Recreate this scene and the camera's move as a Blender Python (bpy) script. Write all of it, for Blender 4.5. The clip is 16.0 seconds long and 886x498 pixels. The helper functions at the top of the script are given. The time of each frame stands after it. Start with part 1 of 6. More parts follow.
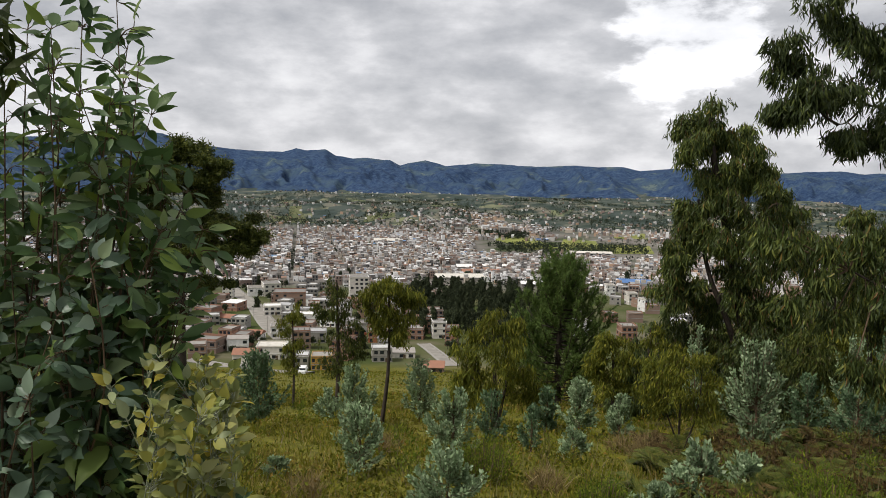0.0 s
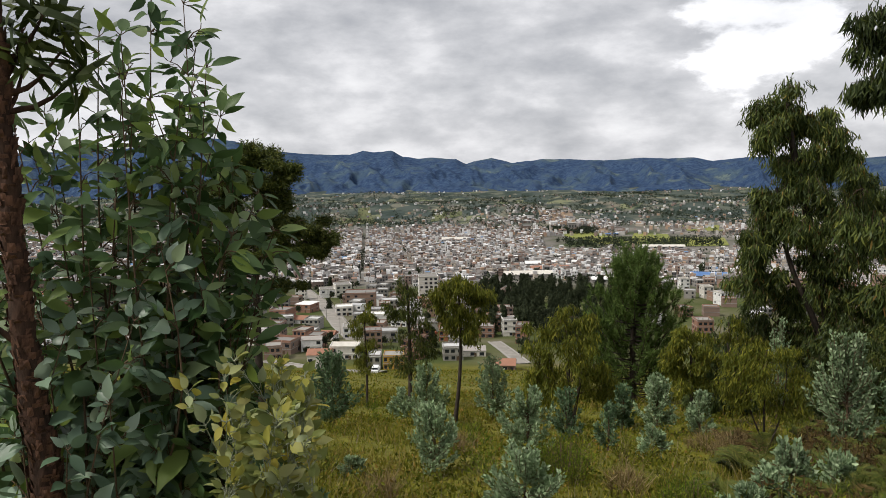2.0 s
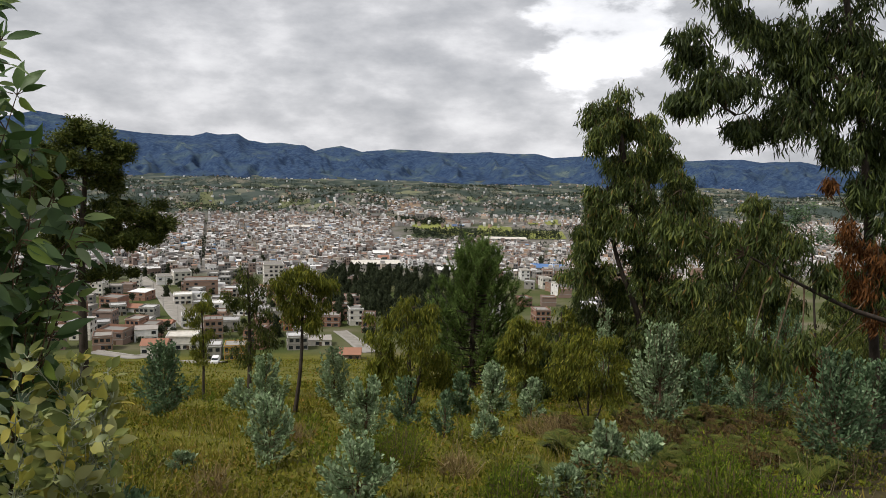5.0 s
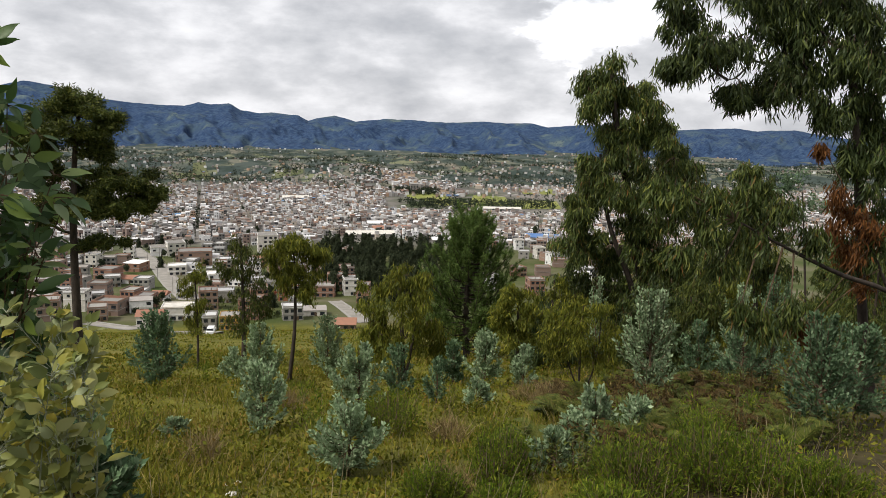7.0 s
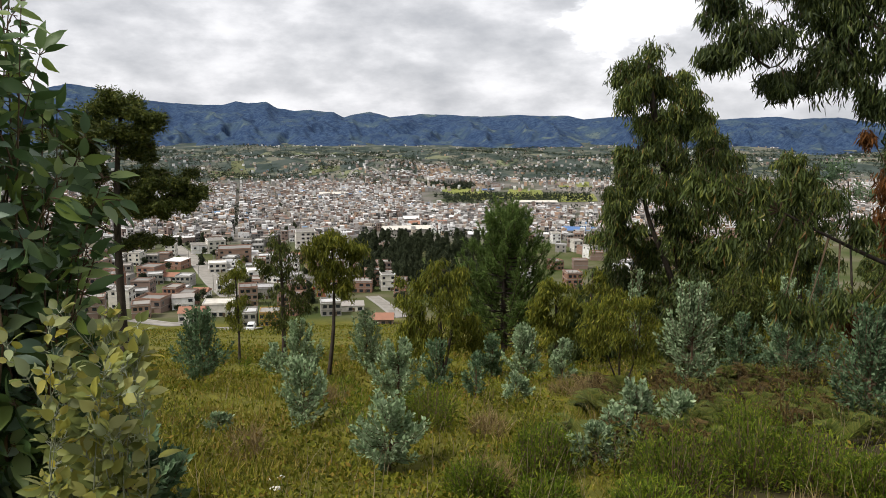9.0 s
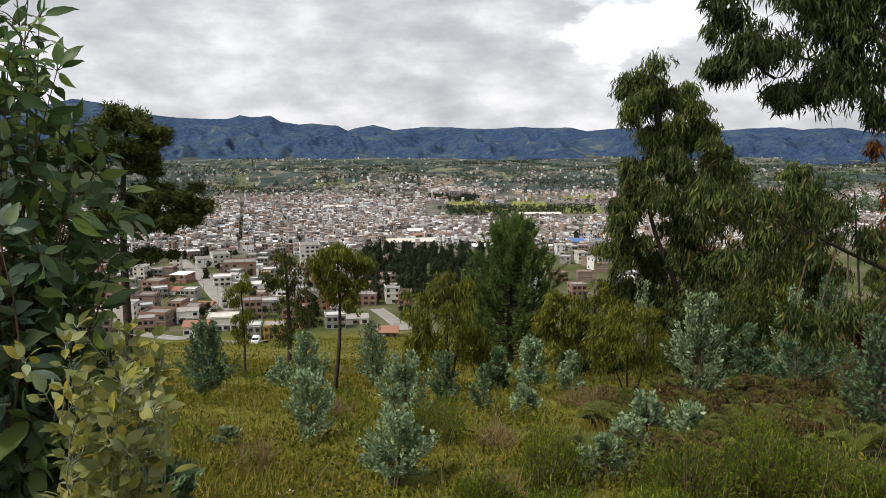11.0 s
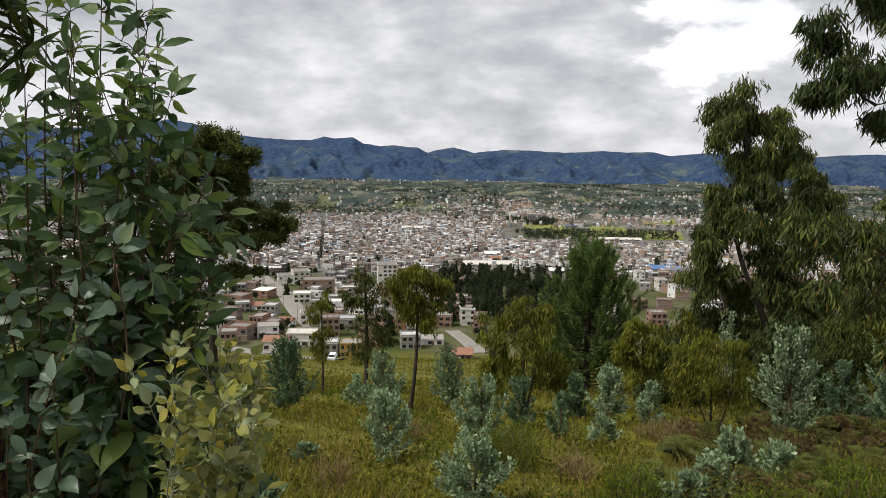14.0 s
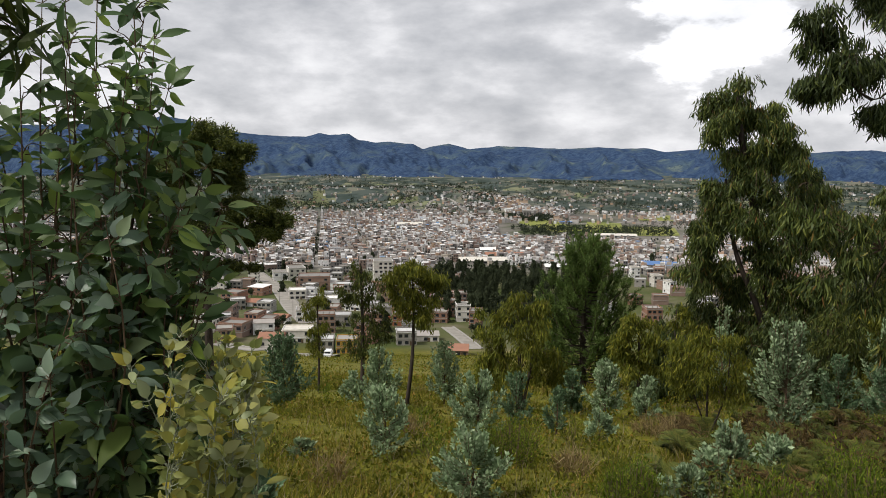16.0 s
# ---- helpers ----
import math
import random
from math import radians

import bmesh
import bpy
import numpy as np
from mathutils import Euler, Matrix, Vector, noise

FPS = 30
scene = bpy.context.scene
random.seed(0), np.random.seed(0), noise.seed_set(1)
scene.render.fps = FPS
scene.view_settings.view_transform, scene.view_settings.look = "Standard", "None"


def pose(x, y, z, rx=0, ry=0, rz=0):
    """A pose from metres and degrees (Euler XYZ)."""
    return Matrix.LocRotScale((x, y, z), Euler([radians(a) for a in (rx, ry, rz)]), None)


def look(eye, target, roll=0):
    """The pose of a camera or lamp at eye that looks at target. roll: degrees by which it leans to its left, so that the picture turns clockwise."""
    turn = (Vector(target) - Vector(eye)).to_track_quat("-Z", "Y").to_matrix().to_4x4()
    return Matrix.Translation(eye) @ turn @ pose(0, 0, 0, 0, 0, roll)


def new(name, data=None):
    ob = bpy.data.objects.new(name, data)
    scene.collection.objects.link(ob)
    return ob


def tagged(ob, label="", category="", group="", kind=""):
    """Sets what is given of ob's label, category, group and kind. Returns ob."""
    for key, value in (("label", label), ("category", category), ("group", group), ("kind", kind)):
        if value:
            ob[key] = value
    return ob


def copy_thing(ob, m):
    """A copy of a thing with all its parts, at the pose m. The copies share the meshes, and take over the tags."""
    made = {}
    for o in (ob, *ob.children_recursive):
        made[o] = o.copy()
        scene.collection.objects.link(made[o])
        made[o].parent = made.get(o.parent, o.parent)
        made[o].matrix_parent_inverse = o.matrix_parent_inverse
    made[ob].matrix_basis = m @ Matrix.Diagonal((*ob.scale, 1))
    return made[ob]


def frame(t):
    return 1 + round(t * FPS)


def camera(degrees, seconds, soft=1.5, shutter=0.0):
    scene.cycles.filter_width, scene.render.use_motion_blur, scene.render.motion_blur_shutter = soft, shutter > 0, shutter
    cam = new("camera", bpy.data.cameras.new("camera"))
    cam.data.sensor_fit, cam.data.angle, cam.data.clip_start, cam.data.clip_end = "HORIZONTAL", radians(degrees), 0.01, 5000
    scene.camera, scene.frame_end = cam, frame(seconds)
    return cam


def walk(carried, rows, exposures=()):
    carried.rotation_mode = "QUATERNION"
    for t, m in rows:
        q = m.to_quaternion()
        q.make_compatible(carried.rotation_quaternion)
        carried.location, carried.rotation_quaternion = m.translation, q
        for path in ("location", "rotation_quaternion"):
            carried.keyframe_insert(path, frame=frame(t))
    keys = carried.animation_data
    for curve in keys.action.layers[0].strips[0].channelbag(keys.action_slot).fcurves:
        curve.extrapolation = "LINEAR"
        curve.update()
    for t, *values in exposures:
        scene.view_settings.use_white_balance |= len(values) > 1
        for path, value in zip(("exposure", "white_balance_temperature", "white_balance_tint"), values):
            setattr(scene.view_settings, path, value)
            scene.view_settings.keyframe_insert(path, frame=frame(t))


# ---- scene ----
cam = camera(60.00, 16.0, soft=0.65)
# seconds, eye x y z, heading, tilt, lean to the right
ROWS = [
    (0.0, -0.041, -0.059, 1.624, -1.678, -6.375, -1.216),
    (0.5, -0.055, -0.009, 1.598, -0.202, -6.292, 0.134),
    (1.0, -0.039, -0.020, 1.615, 2.900, -6.369, 0.649),
    (1.5, -0.032, 0.013, 1.617, 3.750, -6.448, 0.800),
    (2.0, -0.065, 0.040, 1.604, 3.432, -6.526, 0.887),
    (2.5, -0.042, -0.001, 1.615, 4.498, -7.183, 1.166),
    (3.0, -0.049, 0.021, 1.609, 3.613, -7.310, 0.330),
    (3.5, -0.057, 0.017, 1.639, 1.736, -7.242, -0.891),
    (4.0, -0.015, 0.021, 1.613, -1.151, -7.039, -1.435),
    (4.5, 0.002, -0.014, 1.616, -4.298, -7.079, -1.797),
    (5.0, 0.038, 0.010, 1.629, -7.971, -7.251, -1.661),
    (5.2, 0.041, -0.007, 1.631, -8.549, -7.451, -1.209),
    (7.3, 0.094, -0.013, 1.575, -8.356, -9.815, -1.621),
    (7.5, 0.089, -0.023, 1.585, -7.826, -10.011, -1.272),
    (8.0, 0.081, -0.010, 1.581, -7.315, -10.045, -0.970),
    (8.5, 0.081, 0.005, 1.576, -6.253, -9.967, -0.551),
    (9.0, 0.072, -0.005, 1.585, -5.701, -9.921, -0.366),
    (11.3, 0.029, 0.008, 1.585, -5.274, -8.782, 0.117),
    (11.5, 0.028, 0.019, 1.582, -4.830, -8.637, -0.123),
    (12.0, 0.022, -0.002, 1.585, -4.329, -8.558, -0.205),
    (12.5, 0.021, 0.035, 1.581, -4.178, -8.492, -0.397),
    (13.0, -0.012, 0.014, 1.596, -2.803, -8.336, -0.590),
    (13.5, -0.039, 0.031, 1.588, -0.945, -7.786, -0.555),
    (14.0, -0.028, 0.004, 1.603, 0.402, -7.371, -0.664),
    (14.5, -0.030, 0.016, 1.599, 0.512, -6.985, -0.780),
    (15.0, -0.015, 0.016, 1.591, 0.262, -6.938, -0.814),
    (15.5, -0.035, 0.021, 1.590, 0.070, -7.035, -0.794),
    (16.0, -0.044, 0.021, 1.587, 0.067, -7.636, -0.594),
]


def eye_pose(x, y, z, yaw, pitch, lean):
    a, b = radians(yaw), radians(pitch)
    ahead = Vector((-math.sin(a) * math.cos(b), math.cos(a) * math.cos(b), math.sin(b)))
    eye = Vector((x, y, z))
    return look(eye, eye + ahead * 50, -lean)


walk(cam, [(t, eye_pose(*r)) for t, *r in ROWS], exposures=[(0.0, 0.06), (1.5, 0.1), (4.0, 0.05), (5.0, 0.03), (7.3, 0.26), (9.0, 0.28), (11.5, 0.18), (12.5, 0.14), (14.5, 0.12), (16.0, 0.12)])

# ---------------------------------------------------------------- sky and sun
SUN_EL, SUN_AZ = 52.0, 245.0     # degrees; azimuth clockwise from the view's heading
world = bpy.data.worlds.new("sky")
scene.world = world
world.use_nodes = True
wt = world.node_tree
wt.nodes.clear()


def wmath(op, a, b=None):
    n = wt.nodes.new("ShaderNodeMath")
    n.operation = op
    for i, v in enumerate((a, b)):
        if v is None:
            continue
        if isinstance(v, (int, float)):
            n.inputs[i].default_value = v
        else:
            wt.links.new(v, n.inputs[i])
    return n.outputs[0]


sky = wt.nodes.new("ShaderNodeTexSky")
sky.sky_type, sky.sun_disc = "NISHITA", False
sky.sun_elevation, sky.sun_rotation = radians(SUN_EL), radians(SUN_AZ)
way = wt.nodes.new("ShaderNodeTexCoord")
split = wt.nodes.new("ShaderNodeSeparateXYZ")
wt.links.new(way.outputs["Generated"], split.inputs[0])
sx, sy, sz = split.outputs
bed = wt.nodes.new("ShaderNodeCombineXYZ")
wt.links.new(sx, bed.inputs[0])
wt.links.new(sy, bed.inputs[1])
wt.links.new(wmath("MULTIPLY", wmath("MAXIMUM", sz, 0.0), 2.3), bed.inputs[2])


def cloud_noise(scale, detail, rough, warp):
    n = wt.nodes.new("ShaderNodeTexNoise")
    n.inputs["Scale"].default_value, n.inputs["Detail"].default_value = scale, detail
    n.inputs["Roughness"].default_value, n.inputs["Distortion"].default_value = rough, warp
    wt.links.new(bed.outputs[0], n.inputs["Vector"])
    return n.outputs["Fac"]


bank = cloud_noise(4.2, 3.0, 0.5, 0.0)
puff = cloud_noise(9.5, 8.0, 0.58, 0.0)
billow = wmath("ADD", wmath("MULTIPLY", bank, 0.48), wmath("MULTIPLY", puff, 0.52))
# the cloud lightens and breaks up towards the horizon
low = wt.nodes.new("ShaderNodeMapRange")
wt.links.new(sz, low.inputs["Value"])
low.inputs["From Min"].default_value, low.inputs["From Max"].default_value = 0.02, 0.16
low.inputs["To Min"].default_value, low.inputs["To Max"].default_value = 0.035, -0.02
billow = wmath("ADD", billow, low.outputs["Result"])
ramp = wt.nodes.new("ShaderNodeValToRGB")
wt.links.new(billow, ramp.inputs["Fac"])
e = ramp.color_ramp.elements
e[0].position, e[0].color = 0.34, (0.43, 0.445, 0.475, 1)
e[1].position, e[1].color = 0.64, (0.98, 0.98, 0.98, 1)
for pos, c in ((0.42, (0.54, 0.55, 0.57)), (0.50, (0.68, 0.685, 0.70)), (0.56, (0.83, 0.83, 0.84))):
    q = e.new(pos)
    q.color = (*c, 1)
# thin cloud, where the light comes through
spot = wt.nodes.new("ShaderNodeVectorMath")
spot.operation = "DOT_PRODUCT"
wt.links.new(way.outputs["Generated"], spot.inputs[0])
spot.inputs[1].default_value = Vector((0.318, 0.935, 0.158)).normalized()
wob = wmath("ADD", spot.outputs["Value"], wmath("MULTIPLY", wmath("SUBTRACT", puff, 0.5), 0.02))
thin = wt.nodes.new("ShaderNodeMapRange")
thin.interpolation_type = "SMOOTHSTEP"
wt.links.new(wob, thin.inputs["Value"])
thin.inputs["From Min"].default_value, thin.inputs["From Max"].default_value = 0.9955, 0.9988
thin.inputs["To Min"].default_value, thin.inputs["To Max"].default_value = 0.0, 0.42
cloud = wt.nodes.new("ShaderNodeMix")
cloud.data_type, cloud.blend_type = "RGBA", "ADD"
cloud.inputs[0].default_value = 1.0
wt.links.new(ramp.outputs["Color"], cloud.inputs[6])
wt.links.new(thin.outputs["Result"], cloud.inputs[7])
scaled = wt.nodes.new("ShaderNodeMix")
scaled.data_type, scaled.blend_type = "RGBA", "MULTIPLY"
scaled.inputs[0].default_value = 1.0
wt.links.new(cloud.outputs[2], scaled.inputs[6])
scaled.inputs[7].default_value = (9.2, 9.2, 9.4, 1)
cover = wt.nodes.new("ShaderNodeMix")
cover.data_type = "RGBA"
cover.inputs[0].default_value = 0.97
wt.links.new(sky.outputs[0], cover.inputs[6])
wt.links.new(scaled.outputs[2], cover.inputs[7])
back = wt.nodes.new("ShaderNodeBackground")
back.inputs["Strength"].default_value = 0.1
wt.links.new(cover.outputs[2], back.inputs["Color"])
wo = wt.nodes.new("ShaderNodeOutputWorld")
wt.links.new(back.outputs[0], wo.inputs[0])

sun = bpy.data.lights.new("sun", "SUN")
sun.energy, sun.angle, sun.color = 3.4, radians(14), (1.0, 0.95, 0.88)
sun_ob = new("sun", sun)
az, el = radians(SUN_AZ), radians(SUN_EL)
sun_from = Vector((math.sin(az) * math.cos(el), math.cos(az) * math.cos(el), math.sin(el)))
sun_ob.matrix_world = look(sun_from * 50, (0, 0, 0))

# ---------------------------------------------------------------- materials


class Mat:
    """A small node material: self.out is the Principled shader."""

    def __init__(self, name, rough=0.7, spec=0.3):
        self.m = bpy.data.materials.new(name)
        self.m.use_nodes = True
        self.t = self.m.node_tree
        self.p = self.t.nodes["Principled BSDF"]
        self.p.inputs["Roughness"].default_value = rough
        self.p.inputs["Specular IOR Level"].default_value = spec

    def n(self, kind):
        return self.t.nodes.new(kind)

    def link(self, a, b):
        self.t.links.new(a, b)

    def pos(self):
        return self.n("ShaderNodeNewGeometry").outputs["Position"]

    def noise(self, scale, detail=4.0, vec=None, rough=0.55):
        k = self.n("ShaderNodeTexNoise")
        k.inputs["Scale"].default_value, k.inputs["Detail"].default_value, k.inputs["Roughness"].default_value = scale, detail, rough
        self.link(vec if vec else self.pos(), k.inputs["Vector"])
        return k.outputs["Fac"]

    def ramp(self, fac, stops, constant=False):
        r = self.n("ShaderNodeValToRGB")
        self.link(fac, r.inputs["Fac"])
        if constant:
            r.color_ramp.interpolation = "CONSTANT"
        el = r.color_ramp.elements
        while len(el) < len(stops):
            el.new(0.5)
        for q, (at, c) in zip(el, stops):
            q.position, q.color = at, (*c, 1)
        return r.outputs["Color"]

    def mix(self, fac, a, b, how="MIX"):
        k = self.n("ShaderNodeMix")
        k.data_type, k.blend_type = "RGBA", how
        for i, v in ((0, fac), (6, a), (7, b)):
            if isinstance(v, (int, float)):
                k.inputs[i].default_value = v
            elif isinstance(v, tuple):
                k.inputs[i].default_value = (*v, 1)
            else:
                self.link(v, k.inputs[i])
        return k.outputs[2]

    def span(self, value, lo, hi):
        k = self.n("ShaderNodeMapRange")
        self.link(value, k.inputs["Value"])
        k.inputs["From Min"].default_value, k.inputs["From Max"].default_value = lo, hi
        return k.outputs["Result"]

    def random(self, island=True):
        if island:
            a = self.n("ShaderNodeNewGeometry").outputs["Random Per Island"]
            b = self.n("ShaderNodeObjectInfo").outputs["Random"]
            s = self.n("ShaderNodeMath")
            s.operation = "ADD"
            self.link(a, s.inputs[0]), self.link(b, s.inputs[1])
            f = self.n("ShaderNodeMath")
            f.operation = "FRACT"
            self.link(s.outputs[0], f.inputs[0])
            return f.outputs[0]
        return self.n("ShaderNodeObjectInfo").outputs["Random"]

    def bump(self, height, strength=0.4, distance=0.02):
        b = self.n("ShaderNodeBump")
        b.inputs["Strength"].default_value, b.inputs["Distance"].default_value = strength, distance
        self.link(height, b.inputs["Height"])
        self.link(b.outputs[0], self.p.inputs["Normal"])

    def colour(self, c):
        if isinstance(c, tuple):
            self.p.inputs["Base Color"].default_value = (*c, 1)
        else:
            self.link(c, self.p.inputs["Base Color"])
        return self

    def thin_leaf(self, colour, share=0.25):
        """Lets light through, as a leaf does."""
        tr = self.n("ShaderNodeBsdfTranslucent")
        self.link(colour, tr.inputs["Color"])
        mx = self.n("ShaderNodeMixShader")
        mx.inputs[0].default_value = share
        self.link(self.p.outputs[0], mx.inputs[1])
        self.link(tr.outputs[0], mx.inputs[2])
        self.link(mx.outputs[0], self.t.nodes["Material Output"].inputs["Surface"])
        return self


def leaf_mat(name, stops, rough=0.5, share=0.22, spec=0.35, patch=0.6):
    k = Mat(name, rough, spec)
    c = k.ramp(k.random(), stops)
    n = k.noise(patch, 2.0)
    c = k.mix(k.span(n, 0.35, 0.7), k.mix(0.35, c, (0.0, 0.0, 0.0)), c)
    k.colour(c)
    return k.thin_leaf(c, share).m


M_BROAD = leaf_mat("broad_leaf", [(0.0, (0.045, 0.092, 0.030)), (0.4, (0.092, 0.162, 0.052)), (0.65, (0.145, 0.225, 0.090)), (0.84, (0.24, 0.33, 0.060)), (1.0, (0.29, 0.37, 0.20))], 0.45, 0.37, 0.3, 3.0)
M_GLAUC = leaf_mat("glaucous_leaf", [(0.0, (0.088, 0.150, 0.088)), (0.45, (0.155, 0.240, 0.150)), (0.75, (0.245, 0.345, 0.235)), (0.92, (0.35, 0.44, 0.34)), (1.0, (0.28, 0.36, 0.10))], 0.42, 0.3, 0.4, 3.0)
M_SHRUB = leaf_mat("yellow_green_leaf", [(0.0, (0.14, 0.175, 0.05)), (0.4, (0.24, 0.27, 0.075)), (0.7, (0.36, 0.34, 0.065)), (0.88, (0.36, 0.41, 0.22)), (1.0, (0.46, 0.38, 0.05))], 0.5, 0.38, 0.25, 3.0)
M_EUC = leaf_mat("hanging_leaf", [(0.0, (0.034, 0.054, 0.014)), (0.55, (0.083, 0.114, 0.029)), (0.85, (0.15, 0.18, 0.04)), (0.97, (0.22, 0.235, 0.05)), (1.0, (0.22, 0.10, 0.034))], 0.5, 0.3, 0.2)
M_EUC_DARK = leaf_mat("dark_hanging_leaf", [(0.0, (0.029, 0.046, 0.014)), (0.7, (0.065, 0.090, 0.026)), (1.0, (0.131, 0.160, 0.038))], 0.5, 0.25, 0.2)
M_OLIVE = leaf_mat("olive_leaf", [(0.0, (0.076, 0.095, 0.014)), (0.6, (0.160, 0.178, 0.025)), (1.0, (0.29, 0.275, 0.034))], 0.55, 0.34, 0.15)
M_LTREE = leaf_mat("dark_crown_leaf", [(0.0, (0.038, 0.055, 0.014)), (0.6, (0.082, 0.105, 0.022)), (1.0, (0.155, 0.165, 0.034))], 0.55, 0.25, 0.15)
M_SILVER = leaf_mat("silver_leaf", [(0.0, (0.165, 0.245, 0.120)), (0.6, (0.285, 0.380, 0.208)), (1.0, (0.43, 0.525, 0.325))], 0.7, 0.22, 0.08, 2.0)
M_SAGE = leaf_mat("sage_leaf", [(0.0, (0.07, 0.128, 0.058)), (0.6, (0.135, 0.21, 0.105)), (1.0, (0.23, 0.315, 0.185))], 0.65, 0.25, 0.1, 1.5)
M_NEEDLE = leaf_mat("pine_needle", [(0.0, (0.052, 0.090, 0.022)), (0.6, (0.120, 0.190, 0.046)), (1.0, (0.21, 0.285, 0.075))], 0.55, 0.3, 0.12)
M_FAR = leaf_mat("far_crown_leaf", [(0.0, (0.020, 0.030, 0.018)), (0.7, (0.038, 0.052, 0.030)), (1.0, (0.065, 0.078, 0.040))], 0.7, 0.1, 0.1, 0.02)
M_DEAD = leaf_mat("dead_leaf", [(0.0, (0.08, 0.036, 0.015)), (1.0, (0.21, 0.088, 0.026))], 0.7, 0.25, 0.1)
M_GROVE = leaf_mat("plantation_leaf", [(0.0, (0.026, 0.036, 0.020)), (0.7, (0.050, 0.064, 0.032)), (1.0, (0.085, 0.10, 0.046))], 0.7, 0.15, 0.1, 0.05)
k = Mat("meadow_blade", 0.65, 0.1)
c = k.ramp(k.random(), [(0.0, (0.088, 0.10, 0.011)), (0.5, (0.17, 0.172, 0.018)), (0.8, (0.25, 0.215, 0.034)), (1.0, (0.37, 0.29, 0.11))])
c = k.mix(k.span(k.noise(0.32, 4), 0.46, 0.66), c, k.mix(0.75, c, (0.17, 0.115, 0.03)))
c = k.mix(k.span(k.noise(0.75, 3), 0.5, 0.7), c, k.mix(0.55, c, (0.045, 0.07, 0.012)))
k.colour(c)
M_GRASS = k.thin_leaf(c, 0.3).m
M_MEADOW = leaf_mat("meadow_herb_leaf", [(0.0, (0.065, 0.082, 0.009)), (0.5, (0.150, 0.160, 0.015)), (0.85, (0.225, 0.21, 0.025)), (1.0, (0.27, 0.17, 0.04))], 0.65, 0.3, 0.1, 0.6)
M_HERB = leaf_mat("bright_herb_leaf", [(0.0, (0.055, 0.098, 0.010)), (0.7, (0.145, 0.198, 0.017)), (1.0, (0.27, 0.305, 0.032))], 0.6, 0.35, 0.12, 1.0)
M_FERN = leaf_mat("fern_leaf", [(0.0, (0.055, 0.077, 0.015)), (0.6, (0.105, 0.127, 0.024)), (1.0, (0.176, 0.165, 0.039))], 0.6, 0.28, 0.12, 1.0)
M_BRACKEN = leaf_mat("dry_bracken", [(0.0, (0.055, 0.035, 0.014)), (0.7, (0.10, 0.068, 0.024)), (1.0, (0.17, 0.125, 0.04))], 0.7, 0.25, 0.1, 1.0)


def bark(name, a, b, scale=9.0):
    k = Mat(name, 0.85, 0.2)
    mp = k.n("ShaderNodeMapping")
    mp.inputs["Scale"].default_value = (1, 1, 0.35)
    k.link(k.pos(), mp.inputs["Vector"])
    f = k.noise(scale, 6, mp.outputs[0], 0.65)
    k.colour(k.ramp(f, [(0.3, a), (0.55, b), (0.75, tuple(min(1, 1.6 * v) for v in b))]))
    k.bump(f, 0.8, 0.015)
    return k.m


M_BARK = bark("grey_brown_bark", (0.014, 0.011, 0.009), (0.046, 0.036, 0.028))
M_BARK_RED = bark("flaking_red_bark", (0.012, 0.008, 0.006), (0.06, 0.033, 0.022), 26.0)
M_FLAKE = bark("lifted_bark_plate", (0.022, 0.013, 0.01), (0.125, 0.064, 0.042), 40.0)
M_TWIG = bark("twig_bark", (0.045, 0.03, 0.02), (0.11, 0.075, 0.045), 30.0)
M_STEM = bark("pale_green_stem", (0.12, 0.14, 0.09), (0.24, 0.26, 0.18), 30.0)

# land: meadow on the near slope, bare earth and grass in the town, fields on the plain
k = Mat("land", 0.95, 0.1)
sp = k.n("ShaderNodeSeparateXYZ")
k.link(k.pos(), sp.inputs[0])
Y = sp.outputs[1]
grass = k.ramp(k.noise(0.16, 6), [(0.3, (0.085, 0.09, 0.014)), (0.5, (0.16, 0.155, 0.020)), (0.72, (0.21, 0.18, 0.042))])
fine = k.noise(5.0, 5)
grass = k.mix(k.span(fine, 0.4, 0.7), k.mix(0.55, grass, (0.03, 0.028, 0.012)), grass)
earth = k.ramp(k.noise(0.02, 5), [(0.38, (0.052, 0.070, 0.018)), (0.55, (0.085, 0.090, 0.038)), (0.72, (0.16, 0.135, 0.10))])
vo = k.n("ShaderNodeTexVoronoi")
vo.inputs["Scale"].default_value = 0.021
lie = k.n("ShaderNodeMapping")
lie.inputs["Scale"].default_value = (1.0, 0.45, 1.0)
lie.inputs["Rotation"].default_value = (0, 0, 0.3)
k.link(k.pos(), lie.inputs["Vector"])
k.link(lie.outputs[0], vo.inputs["Vector"])
sep = k.n("ShaderNodeSeparateColor")
k.link(vo.outputs["Color"], sep.inputs[0])
# blue-grey cast in the field colours stands for haze over the plain
fields = k.ramp(sep.outputs[0], [(0.0, (0.045, 0.060, 0.056)), (0.3, (0.070, 0.084, 0.070)), (0.55, (0.108, 0.115, 0.086)), (0.8, (0.165, 0.152, 0.118)), (1.0, (0.160, 0.175, 0.092))])
fields = k.mix(k.span(k.noise(0.02, 7), 0.44, 0.58), fields, (0.030, 0.044, 0.036))
across = k.n("ShaderNodeMath")
across.operation = "DIVIDE"
ahead = k.n("ShaderNodeMath")
ahead.operation = "MAXIMUM"
k.link(Y, ahead.inputs[0])
ahead.inputs[1].default_value = 3.0
k.link(sp.outputs[0], across.inputs[0]), k.link(ahead.outputs[0], across.inputs[1])
litter = k.ramp(k.noise(2.2, 6), [(0.3, (0.022, 0.018, 0.010)), (0.55, (0.05, 0.042, 0.018)), (0.75, (0.085, 0.065, 0.03))])
edge = k.n("ShaderNodeMath")
